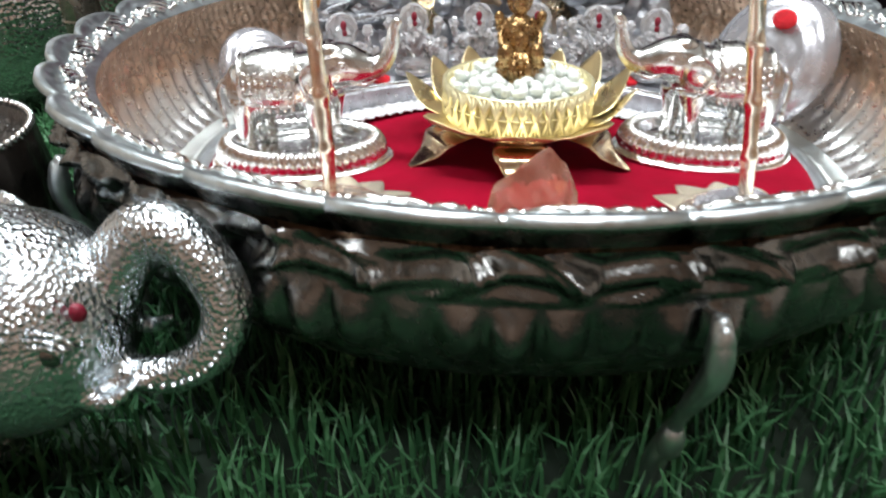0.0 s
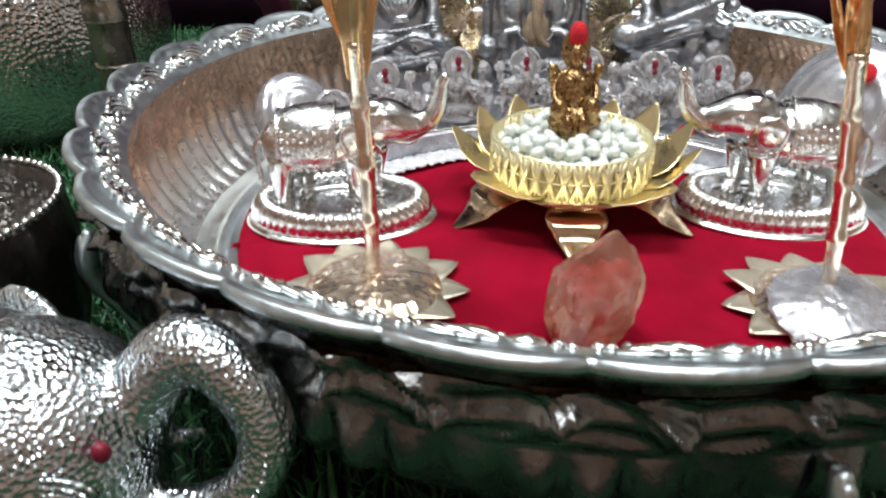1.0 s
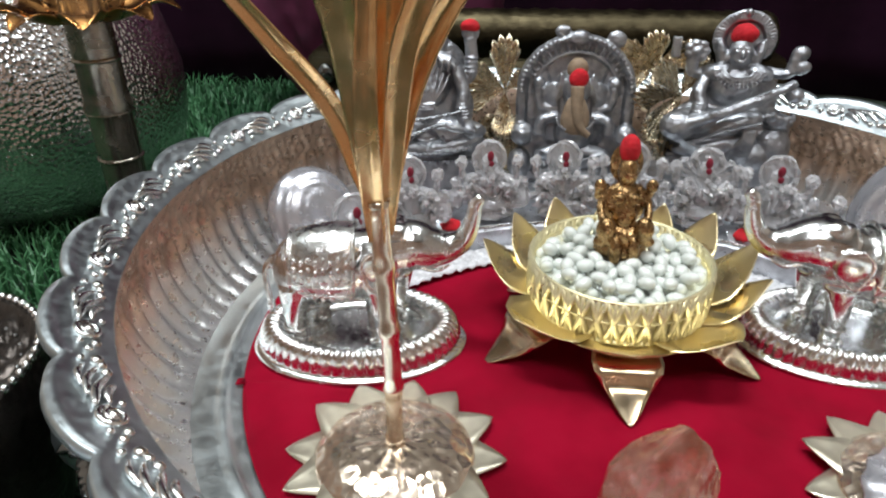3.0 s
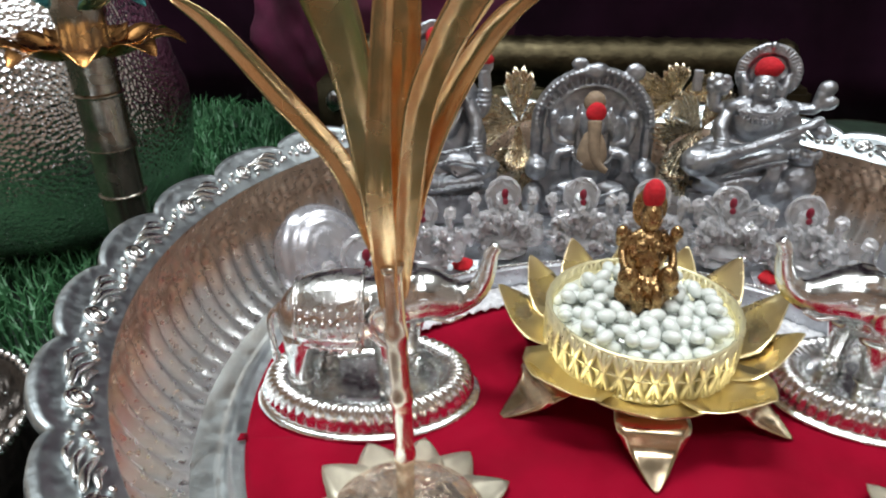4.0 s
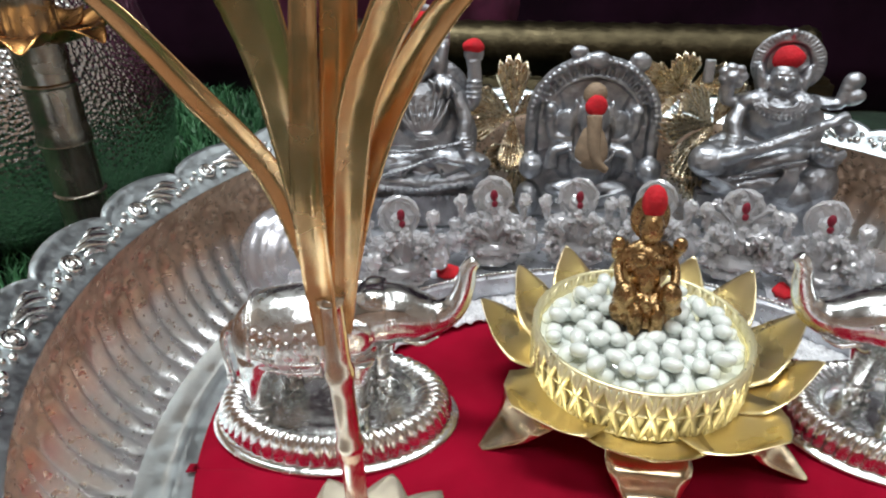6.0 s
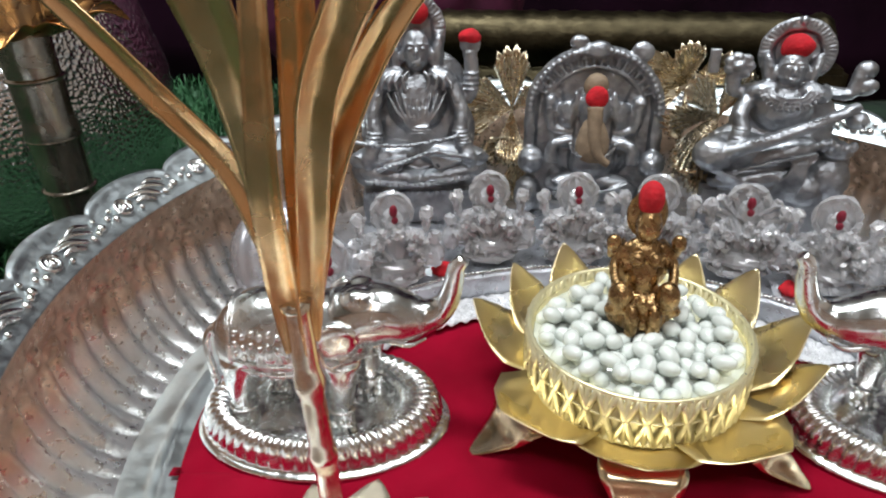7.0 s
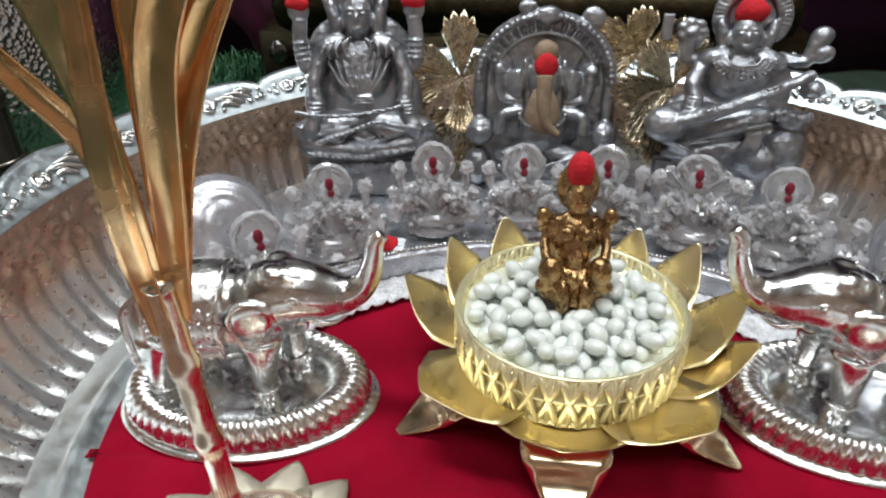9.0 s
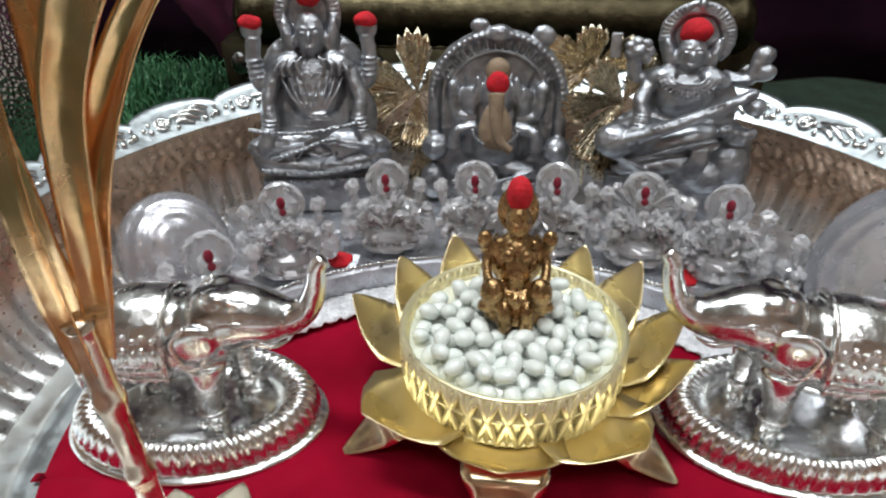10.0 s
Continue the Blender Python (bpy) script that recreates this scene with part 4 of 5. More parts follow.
def build_ganesh_plaque():
    bm = arch_plaque(bmesh.new(), 0.034, 0.100, 0.007)
    arc = lambda r, y, n, z: [(r * math.cos(math.pi * i / n), y, z + r * 1.05 * math.sin(math.pi * i / n)) for i in range(n + 1)]
    tube(bm, [(0.033, -0.004, 0.03)] + arc(0.033, -0.004, 28, 0.064) + [(-0.033, -0.004, 0.03)], 0.0035, 10)
    tube(bm, arc(0.026, -0.005, 28, 0.062), 0.0014, 8)
    beads(bm, arc(0.0335, -0.0075, 34, 0.064), 0.0019)
    ell(bm, (0, -0.006, 0.099), (0.007, 0.004, 0.005))
    ell(bm, (-0.010, -0.005, 0.103), (0.005, 0.003, 0.004))
    ell(bm, (0.022, -0.004, 0.098), (0.006, 0.003, 0.006), (0, 30, 0))
    for s in (-1, 1):
        ell(bm, (s * 0.033, -0.006, 0.012), (0.0075, 0.007, 0.012))
        ell(bm, (s * 0.032, -0.008, 0.034), (0.0072, 0.006, 0.0085))
        ell(bm, (s * 0.032, -0.0135, 0.035), (0.0022, 0.0015, 0.0022))
        ell(bm, (s * 0.0125, -0.010, 0.022), (0.0120, 0.006, 0.0055), (0, s * 12, 0))
        ell(bm, (s * 0.0135, -0.008, 0.062), (0.0070, 0.003, 0.0085), (0, 0, s * 20))
        tube(bm, spline([(s * 0.010, -0.008, 0.047), (s * 0.020, -0.010, 0.044), (s * 0.021, -0.011, 0.034)]), 0.0036, 10)
        tube(bm, spline([(s * 0.010, -0.006, 0.052), (s * 0.021, -0.007, 0.054), (s * 0.023, -0.007, 0.066)]), 0.0030, 10)
        ell(bm, (s * 0.023, -0.007, 0.069), (0.0036, 0.003, 0.0045))
    for k in range(18):
        q = math.pi * (0.12 + 0.76 * k / 17)
        tube(bm, [(0.0275 * math.cos(q), -0.0045, 0.063 + 0.0285 * math.sin(q)), (0.0325 * math.cos(q), -0.0065, 0.064 + 0.0345 * math.sin(q))], 0.0011, 5)
    ell(bm, (0.021, -0.004, 0.071), (0.005, 0.002, 0.009), (0, 14, 0))
    ell(bm, (-0.021, -0.004, 0.071), (0.005, 0.002, 0.009), (0, -14, 0))
    ell(bm, (0, -0.002, 0.045), (0.024, 0.006, 0.026), u=24, v=14)
    for k in range(6):
        tube(bm, spline([(-0.020 + 0.002 * k, -0.0155, 0.024 - 0.002 * k), (0, -0.0185, 0.018 - 0.001 * k), (0.020 - 0.002 * k, -0.0155, 0.024 - 0.002 * k)]), 0.0009, 5)
    ell(bm, (0, -0.009, 0.036), (0.0125, 0.009, 0.0135))
    ell(bm, (0, -0.009, 0.060), (0.0085, 0.007, 0.009))
    tube(bm, spline([(0, -0.015, 0.060), (0.0005, -0.018, 0.050), (0.003, -0.019, 0.041), (0.0085, -0.018, 0.036)]), [0.0042 - 0.00012 * i for i in range(19)], 12, slot=2)
    ell(bm, (0, -0.008, 0.071), (0.0065, 0.005, 0.0075), slot=2)
    ell(bm, (0, -0.0135, 0.0450), (0.0090, 0.0065, 0.0125), slot=2)
    ell(bm, (0.0005, -0.0145, 0.0655), (0.0058, 0.0024, 0.0062), slot=1)
    ell(bm, (0, -0.006, 0.008), (0.026, 0.009, 0.007))
    beads(bm, [(0.0115 * math.cos(math.pi + math.pi * i / 12), -0.017, 0.047 + 0.008 * math.sin(math.pi + math.pi * i / 12)) for i in range(13)], 0.0013)
    beads(bm, [(0.0042 * i - 0.021, -0.0135, 0.0145) for i in range(11)], 0.0018)
    for v in bm.verts:
        if v.co.z > 0.050 and abs(v.co.x) < 0.0105 and v.co.z < 0.086 and v.co.y < -0.0036:
            v.co.z += 0.008 * min(1.0, (v.co.z - 0.050) / 0.010)
    return bm


def halo(bm, x, z, rx, rz, y=0.001):
    """A ridged ring behind the head, open below."""
    ell(bm, (x, y + 0.002, z), (rx, 0.0022, rz), u=32, v=18)
    for i in range(34):
        a = math.radians(-42 + 264 * i / 33)
        c, s = math.cos(a), math.sin(a)
        tube(bm, [(x + 0.70 * rx * c, y - 0.0010, z + 0.70 * rz * s), (x + rx * c, y - 0.0008, z + rz * s)], 0.00105, 6)
    for q in (0.68, 1.02):
        tube(bm, [(x + q * rx * math.cos(a), y - 0.0004, z + q * rz * math.sin(a)) for a in (math.radians(-42 + 264 * i / 40) for i in range(41))], 0.0009, 6)


def face(bm, x, y, z, w, h):
    ell(bm, (x, y, z), (w, w * 0.85, h), u=20, v=14)
    f = y - w * 0.80
    ell(bm, (x, f - 0.0006, z - 0.08 * h), (0.16 * w, 0.0016, 0.24 * h))
    for s in (-1, 1):
        ell(bm, (x + s * 0.42 * w, f + 0.0004, z + 0.14 * h), (0.26 * w, 0.0010, 0.08 * h))
        tube(bm, spline([(x + s * 0.15 * w, f, z + 0.30 * h), (x + s * 0.45 * w, f + 0.0004, z + 0.36 * h), (x + s * 0.75 * w, f + 0.0016, z + 0.28 * h)], 3), 0.0005, 5)
        ell(bm, (x + s * 1.0 * w, y - 0.001, z - 0.30 * h), (0.0016, 0.0018, 0.0034))
    ell(bm, (x, f + 0.0004, z - 0.48 * h), (0.34 * w, 0.0011, 0.07 * h))
    ell(bm, (x, f + 0.0008, z - 0.62 * h), (0.28 * w, 0.0010, 0.06 * h))


def rope(bm, pts, r, n=6):
    """A twisted cord: a row of slanting beads along a curve."""
    P = spline(pts, n)
    tube(bm, P, r * 0.75, 7)
    for a, b in zip(P, P[1:]):
        lean = -math.degrees(math.atan2(b.z - a.z, b.x - a.x))
        ell(bm, tuple((a + b) / 2 + Vector((0, -0.4 * r, 0))), (r * 1.25, r * 0.9, r * 0.75), (0, lean + 38, 0), u=8, v=6)


def bangles(bm, p, q, r, count):
    for k in range(count):
        t = k / max(1, count - 1)
        c = Vector(p).lerp(Vector(q), t)
        ell(bm, tuple(c), (r, r, 0.0009), u=14, v=6)


def build_seated_plaque():
    bm = bmesh.new()
    # solid pyramid of the casting: base block, spread knees, shoulders
    box(bm, (-0.033, -0.012, 0.0), (0.033, 0.008, 0.020))
    ell(bm, (0, 0.000, 0.030), (0.040, 0.012, 0.020), u=32, v=16)
    ell(bm, (0, 0.002, 0.052), (0.033, 0.009, 0.030), u=32, v=18)
    ell(bm, (0, 0.003, 0.078), (0.029, 0.007, 0.024), u=32, v=18)
    halo(bm, -0.0005, 0.1100, 0.0165, 0.0190)
    face(bm, 0.0005, -0.005, 0.1000, 0.0076, 0.0118)
    for s in (-1, 1):
        ell(bm, (s * 0.0110, -0.002, 0.0960), (0.0040, 0.005, 0.0130), (0, s * 10, 0))
        ell(bm, (s * 0.0135, -0.0055, 0.0850), (0.0095, 0.006, 0.0058), (0, s * 18, 0))
        for k in range(4):
            tube(bm, spline([(s * (0.004 + 0.004 * k), -0.0105, 0.0895 - 0.0008 * k), (s * (0.007 + 0.004 * k), -0.0120, 0.0855 - 0.0012 * k), (s * (0.006 + 0.0042 * k), -0.0115, 0.0790)]), 0.0010, 6)
        # raised arm with bangles and open palm
        tube(bm, spline([(s * 0.019, -0.003, 0.083), (s * 0.0285, -0.004, 0.073), (s * 0.0305, -0.004, 0.088), (s * 0.0295, -0.004, 0.099)]), 0.0040, 12)
        bangles(bm, (s * 0.0298, -0.004, 0.0780), (s * 0.0304, -0.004, 0.0870), 0.0050, 4)
        ell(bm, (s * 0.0300, -0.004, 0.1030), (0.0058, 0.0035, 0.0062))
        ell(bm, (s * 0.0300, -0.0045, 0.1065), (0.0062, 0.0042, 0.0046), slot=1)
        # lower arm resting on the knee
        tube(bm, spline([(s * 0.020, -0.005, 0.080), (s * 0.0245, -0.009, 0.066), (s * 0.0235, -0.013, 0.054), (s * 0.0270, -0.015, 0.044)]), 0.0042, 12)
        bangles(bm, (s * 0.0235, -0.0125, 0.0560), (s * 0.0250, -0.0140, 0.0500), 0.0053, 4)
        ell(bm, (s * 0.0275, -0.0165, 0.0415), (0.0050, 0.0035, 0.0066), (0, s * -18, 0))
        # crossed legs under the cloth
        ell(bm, (s * 0.0190, -0.0090, 0.0410), (0.0210, 0.0085, 0.0080), (0, s * 8, 0), u=24, v=14)
        ell(bm, (s * 0.0130, -0.0120, 0.0300), (0.0220, 0.0075, 0.0062), (0, s * -10, 0), u=24, v=14)
        for k in range(5):
            tube(bm, spline([(s * (0.036 - 0.003 * k), -0.013, 0.0430 - 0.001 * k), (s * (0.024 - 0.003 * k), -0.0185, 0.0400 - 0.0012 * k), (s * (0.010 - 0.001 * k), -0.0175, 0.0425)]), 0.0008, 5)
    # torso with a cloth gathered towards the waist
    ell(bm, (0, -0.0035, 0.0700), (0.0165, 0.0085, 0.0185), u=24, v=16)
    for k in range(-4, 5):
        tube(bm, spline([(0.0040 * k, -0.0095, 0.0780), (0.0028 * k, -0.0130, 0.0680), (0.0010 * k, -0.0130, 0.0580)]), 0.0009, 6)
    for k in range(3):
        ell(bm, (0.002, -0.0135, 0.0590 - 0.0018 * k), (0.0052 + 0.0010 * k, 0.0018, 0.0009))
    rope(bm, [(-0.0350, -0.0165, 0.0520), (-0.0180, -0.0190, 0.0500), (0.0020, -0.0180, 0.0505), (0.0220, -0.0180, 0.0545)], 0.0015)
    rope(bm, [(-0.0230, -0.0205, 0.0360), (-0.0090, -0.0215, 0.0410), (0.0080, -0.0215, 0.0465), (0.0200, -0.0205, 0.0440), (0.0310, -0.0185, 0.0410)], 0.0016)
    rope(bm, [(-0.0310, -0.0170, 0.0285), (-0.0120, -0.0205, 0.0270), (0.0060, -0.0205, 0.0275), (0.0290, -0.0180, 0.0300)], 0.0015)
    beads(bm, [(-0.031 + 0.0041 * i, -0.0125, 0.0195) for i in range(16)], 0.0012)
    ell(bm, (0.001, -0.0030, 0.1200), (0.0068, 0.0066, 0.0066), slot=1)
    return bm


def build_lute_plaque():
    bm = bmesh.new()
    # solid back of the casting
    box(bm, (-0.034, -0.008, 0.0), (0.040, 0.008, 0.010))
    ell(bm, (0.002, 0.002, 0.026), (0.040, 0.010, 0.028), u=32, v=18)
    ell(bm, (0.004, 0.003, 0.052), (0.027, 0.008, 0.026), u=32, v=18)
    halo(bm, 0.0040, 0.0946, 0.0180, 0.0195)
    ell(bm, (0.0040, -0.001, 0.1135), (0.0020, 0.002, 0.0028))
    face(bm, 0.0020, -0.005, 0.0855, 0.0074, 0.0112)
    ell(bm, (0.0026, -0.0040, 0.0985), (0.0078, 0.0064, 0.0076), slot=1)
    for s in (-1, 1):
        ell(bm, (0.002 + s * 0.0105, -0.002, 0.0830), (0.0038, 0.005, 0.0120), (0, s * 12, 0))
        ell(bm, (0.002 + s * 0.0125, -0.0060, 0.0720), (0.0090, 0.006, 0.0058), (0, s * 22, 0))
    for k in range(4):
        beads(bm, [(0.002 + (0.0085 + 0.0022 * k) * math.cos(math.pi + math.pi * i / 16), -0.0110 - 0.0022 * math.sin(math.pi * i / 16), 0.0735 + (0.0045 + 0.0024 * k) * math.sin(math.pi + math.pi * i / 16)) for i in range(17)], 0.0010)
    ell(bm, (0.001, -0.0040, 0.0610), (0.0155, 0.0085, 0.0150), u=24, v=16)
    # raised hands: lotus and book on one side, bud on the other
    tube(bm, spline([(-0.012, -0.002, 0.0730), (-0.0240, -0.003, 0.0700), (-0.0255, -0.004, 0.0840)]), 0.0040, 12)
    for k in range(7):
        a = TAU * k / 7
        ell(bm, (-0.0240 + 0.0050 * math.cos(a), -0.0055, 0.0860 + 0.0052 * math.sin(a)), (0.0034, 0.0026, 0.0034), u=10, v=7)
    ell(bm, (-0.0240, -0.0070, 0.0860), (0.0036, 0.003, 0.0036))
    box(bm, (-0.0385, -0.003, 0.0800), (-0.0330, 0.003, 0.0950))
    tube(bm, spline([(0.019, -0.002, 0.0730), (0.0320, -0.003, 0.0720), (0.0350, -0.003, 0.0830)]), 0.0038, 12)
    bangles(bm, (0.0240, -0.003, 0.0715), (0.0310, -0.003, 0.0720), 0.0046, 4)
    ell(bm, (0.0370, -0.003, 0.0860), (0.0055, 0.0042, 0.0060), (0, 24, 0))
    ell(bm, (0.0385, -0.004, 0.0765), (0.0062, 0.0040, 0.0050), (0, -20, 0))
    # arm across to the gourd
    tube(bm, spline([(-0.014, -0.004, 0.0710), (-0.0200, -0.010, 0.0580), (-0.0180, -0.014, 0.0470), (-0.0225, -0.017, 0.0380)]), 0.0042, 12)
    bangles(bm, (-0.0185, -0.0130, 0.0500), (-0.0195, -0.0150, 0.0445), 0.0052, 4)
    ell(bm, (-0.0225, -0.0180, 0.0365), (0.0048, 0.0035, 0.0066))
    # broad thigh and knee, folded shin, hanging pleats
    ell(bm, (-0.0200, -0.0080, 0.0330), (0.0205, 0.0105, 0.0125), (0, -8, 0), u=28, v=16)
    ell(bm, (0.0000, -0.0090, 0.0330), (0.0230, 0.0095, 0.0095), (0, -22, 0), u=28, v=16)
    ell(bm, (-0.0060, -0.0100, 0.0180), (0.0260, 0.0090, 0.0085), (0, -12, 0), u=28, v=16)
    for k in range(7):
        tube(bm, spline([(0.0060 + 0.0017 * k, -0.0150, 0.0390 - 0.0006 * k), (0.0090 + 0.0010 * k, -0.0185, 0.0270 - 0.0010 * k), (-0.0020 + 0.0024 * k, -0.0160, 0.0080)]), 0.0013, 6)
    for k in range(6):
        tube(bm, spline([(-0.0370 + 0.003 * k, -0.0145, 0.0270 - 0.003 * k), (-0.0220 + 0.003 * k, -0.0190, 0.0210 - 0.0026 * k), (-0.0060 + 0.003 * k, -0.0175, 0.0130 - 0.0022 * k)]), 0.0008, 5)
    rope(bm, [(-0.0170, -0.0195, 0.0240), (-0.0060, -0.0210, 0.0300), (0.0080, -0.0200, 0.0350), (0.0190, -0.0170, 0.0380)], 0.0014)
    # lute: gourd, long neck with frets, head gourd
    tube(bm, spline([(-0.0260, -0.0180, 0.0350), (-0.0080, -0.0210, 0.0440), (0.0150, -0.0190, 0.0560), (0.0350, -0.0130, 0.0670)]), [0.0052 - 0.00014 * i for i in range(19)], 12)
    beads(bm, [(-0.0130 + 0.00245 * i, -0.0245 + 0.0003 * i, 0.0445 + 0.00128 * i) for i in range(14)], 0.0011)
    ell(bm, (-0.0310, -0.0160, 0.0325), (0.0110, 0.0080, 0.0110))
    ell(bm, (0.0360, -0.0120, 0.0580), (0.0058, 0.0050, 0.0055))
    # rock seat with petals
    ell(bm, (0.0310, -0.0050, 0.0370), (0.0095, 0.0075, 0.0065))
    for k in range(5):
        ell(bm, (0.0230 + 0.0036 * k, -0.0110, 0.0410 + 0.0012 * math.sin(k * 1.7)), (0.0024, 0.0022, 0.0036), u=10, v=7)
    ell(bm, (0.0300, -0.0050, 0.0180), (0.0120, 0.0080, 0.0150), u=20, v=12)
    ell(bm, (0.0180, -0.0080, 0.0100), (0.0120, 0.0070, 0.0110), u=20, v=12)
    for v in bm.verts:
        v.co.x = 0.004 + (v.co.x - 0.004) * 0.92
        v.co.z = 0.113 - (0.113 - v.co.z) * 0.86
    box(bm, (-0.030, -0.010, 0.0), (0.038, 0.008, 0.022))
    return bm


for nm, fn, (x, y, rx_, rz_), lab, k in (
    ("silver_idol", build_seated_plaque, (-0.064, 0.176, -6, 10), "antique silver seated idol with red paste on crown and palms", (0.92, 1.0, 0.89)),
    ("silver_idol", build_ganesh_plaque, (0.026, 0.190, -8, 0), "arched antique silver plaque of an elephant-headed idol", (0.98, 1.0, 0.88)),
    ("silver_idol", build_lute_plaque, (0.114, 0.185, -7, -6), "antique silver seated idol playing a lute, red paste on brow", (1.0, 1.0, 0.91)),
):
    bm = melt_slot0(fn(), 0.0006, 1)
    for v in bm.verts:
        q = v.co * 260
        v.co += 0.0004 * Vector((noise.noise(q), noise.noise(q + Vector((7, 1, 3))), noise.noise(q + Vector((2, 9, 4)))))
        if v.link_faces and v.link_faces[0].material_index == 1:
            v.co += 0.0012 * noise.noise(v.co * 170) * Vector((1, 0.3, 1))
    ob = obj(nm, bm, [SILVER_MATT, KUMKUM, SANDAL])
    ob.matrix_world = pose(x, y, 0.0215, rx_, 0, rz_) @ Matrix.Diagonal((*k, 1))
    tagged(ob, lab, "statue", "three large silver idols")


# ---- gold foil flowers between the idols ----
def build_foil_flower(x, y, z, rz, fans, label):
    fl = thing("foil_flower", x, y, z, label, "flower", "gold foil flowers", rz)
    part("stem", tube(bmesh.new(), [(0, 0.004, -z + 0.012), (0, 0.004, 0)], 0.0012, 8), FOIL, fl)
    for deg, size, spread, pleats, lean in fans:
        bm = bmesh.new()
        cols = 4 * pleats + 1
        grid = []
        for i in range(cols):
            u = i / (cols - 1)
            a = math.radians(deg + spread * (u - 0.5))
            reach = size * (0.72 + 0.28 * math.sin(math.pi * u) ** 0.6) * (1 + 0.05 * math.cos(TAU * pleats * u))
            col = []
            for k in range(9):
                q = k / 8
                depth = -0.0004 - lean * size * q * q + 0.055 * size * q * math.cos(TAU * pleats * u) + 0.05 * size * noise.noise(Vector((u * 4 + deg, q * 3, size * 90)))
                col.append((bm.verts.new((reach * q * math.cos(a), depth, reach * q * math.sin(a))), bm.verts.new((reach * q * math.cos(a), depth + 0.0003, reach * q * math.sin(a)))))
            grid.append(col)
        for a, b in zip(grid, grid[1:]):
            for k in range(8):
                bm.faces.new((a[k][0], b[k][0], b[k + 1][0], a[k + 1][0]))
                bm.faces.new((a[k][1], a[k + 1][1], b[k + 1][1], b[k][1]))
            bm.faces.new((a[8][0], b[8][0], b[8][1], a[8][1]))
        part("petal", bm, FOIL, fl, "pleated foil fan")
    return fl


build_foil_flower(-0.017, 0.204, 0.074, 4, ((92, 0.034, 44, 5, 0.1), (150, 0.032, 50, 6, 0.3), (190, 0.026, 44, 7, 0.5), (268, 0.028, 46, 8, 0.5), (40, 0.020, 50, 5, 0.2)), "pleated gold foil flower standing between two silver idols")
build_foil_flower(-0.010, 0.200, 0.058, -8, ((196, 0.022, 60, 8, 0.5), (262, 0.034, 34, 6, 0.2), (310, 0.020, 50, 6, 0.3)), "smaller pleated gold foil flower with a trailing fan")
build_foil_flower(0.074, 0.206, 0.090, 0, ((100, 0.022, 60, 6, 0.2), (160, 0.030, 60, 6, 0.2), (205, 0.030, 50, 6, 0.3), (30, 0.026, 60, 6, 0.3)), "pleated gold foil flower beside the arched plaque")
build_foil_flower(0.090, 0.200, 0.074, 10, ((170, 0.036, 36, 7, 0.5), (130, 0.030, 44, 5, 0.2), (215, 0.034, 44, 7, 0.6), (252, 0.038, 40, 8, 0.4), (70, 0.028, 46, 5, 0.1)), "large pleated gold foil flower leaning on the lute idol")


# ---- silver shells leaning at both sides ----
def build_shell(x, y, z, rx_, rz_, label, k):
    def lob(a, q, zz, k):
        return q, zz + 0.0007 * math.sin(q * 900 + a * 2 + math.sin(a * 3)) * min(1, q / 0.02)
    prof = [(0.0005, 0.016)] + [(0.032 * math.sin(0.09 * i), 0.016 * math.cos(0.09 * i)) for i in range(1, 18)] + [(0.0325, -0.001), (0.031, -0.002), (0.015, -0.003), (0.0005, -0.003)]
    ob = obj("silver_shell", lathe(prof, 110, lob), SHELL)
    ob.matrix_world = pose(x, y, z, rx_, 0, rz_) @ Matrix.Diagonal((k, k * 1.08, k, 1))
    return tagged(ob, label, "shell", "pair of shells")


build_shell(-0.119, 0.112, 0.027, 62, 40, "frosted silver shell leaning on the bowl's inner wall", 0.80)
build_shell(0.193, 0.100, 0.040, 66, -52, "large frosted silver shell leaning on the bowl's inner wall", 1.15)
bm = ell(bmesh.new(), (0, 0, 0), (0.0075, 0.0015, 0.0055))
ob = obj("paste_dab", bm, KUMKUM)
ob.matrix_world = pose(0.190, 0.088, 0.0665, -20, 0, -52)
tagged(ob, "dab of orange-red paste on the large shell", "paste")

# offered red dabs and small cards on the lace
r = random.Random(3)
for x, y in ((-0.044, 0.1245), (0.118, 0.1265)):
    bm = box(bmesh.new(), (-0.0085, -0.006, 0), (0.0085, 0.006, 0.0008))
    ob = obj("offering_card", bm, FOIL_SILVER, False)
    ob.matrix_world = pose(x, y, 0.0165, 18, 0, r.uniform(-15, 15))
    tagged(ob, "small silver card marked with red paste on the stage", "card")
    bm = ell(bmesh.new(), (0, 0, 0), (0.0058, 0.0045, 0.0022))
    for v in bm.verts:
        v.co *= 1 + 0.3 * noise.noise(v.co * 400)
    ob = obj("paste_dab", bm, KUMKUM)
    ob.matrix_world = pose(x, y, 0.0185, 18, 0, 20)
    tagged(ob, "lump of bright red paste on a small card", "paste")


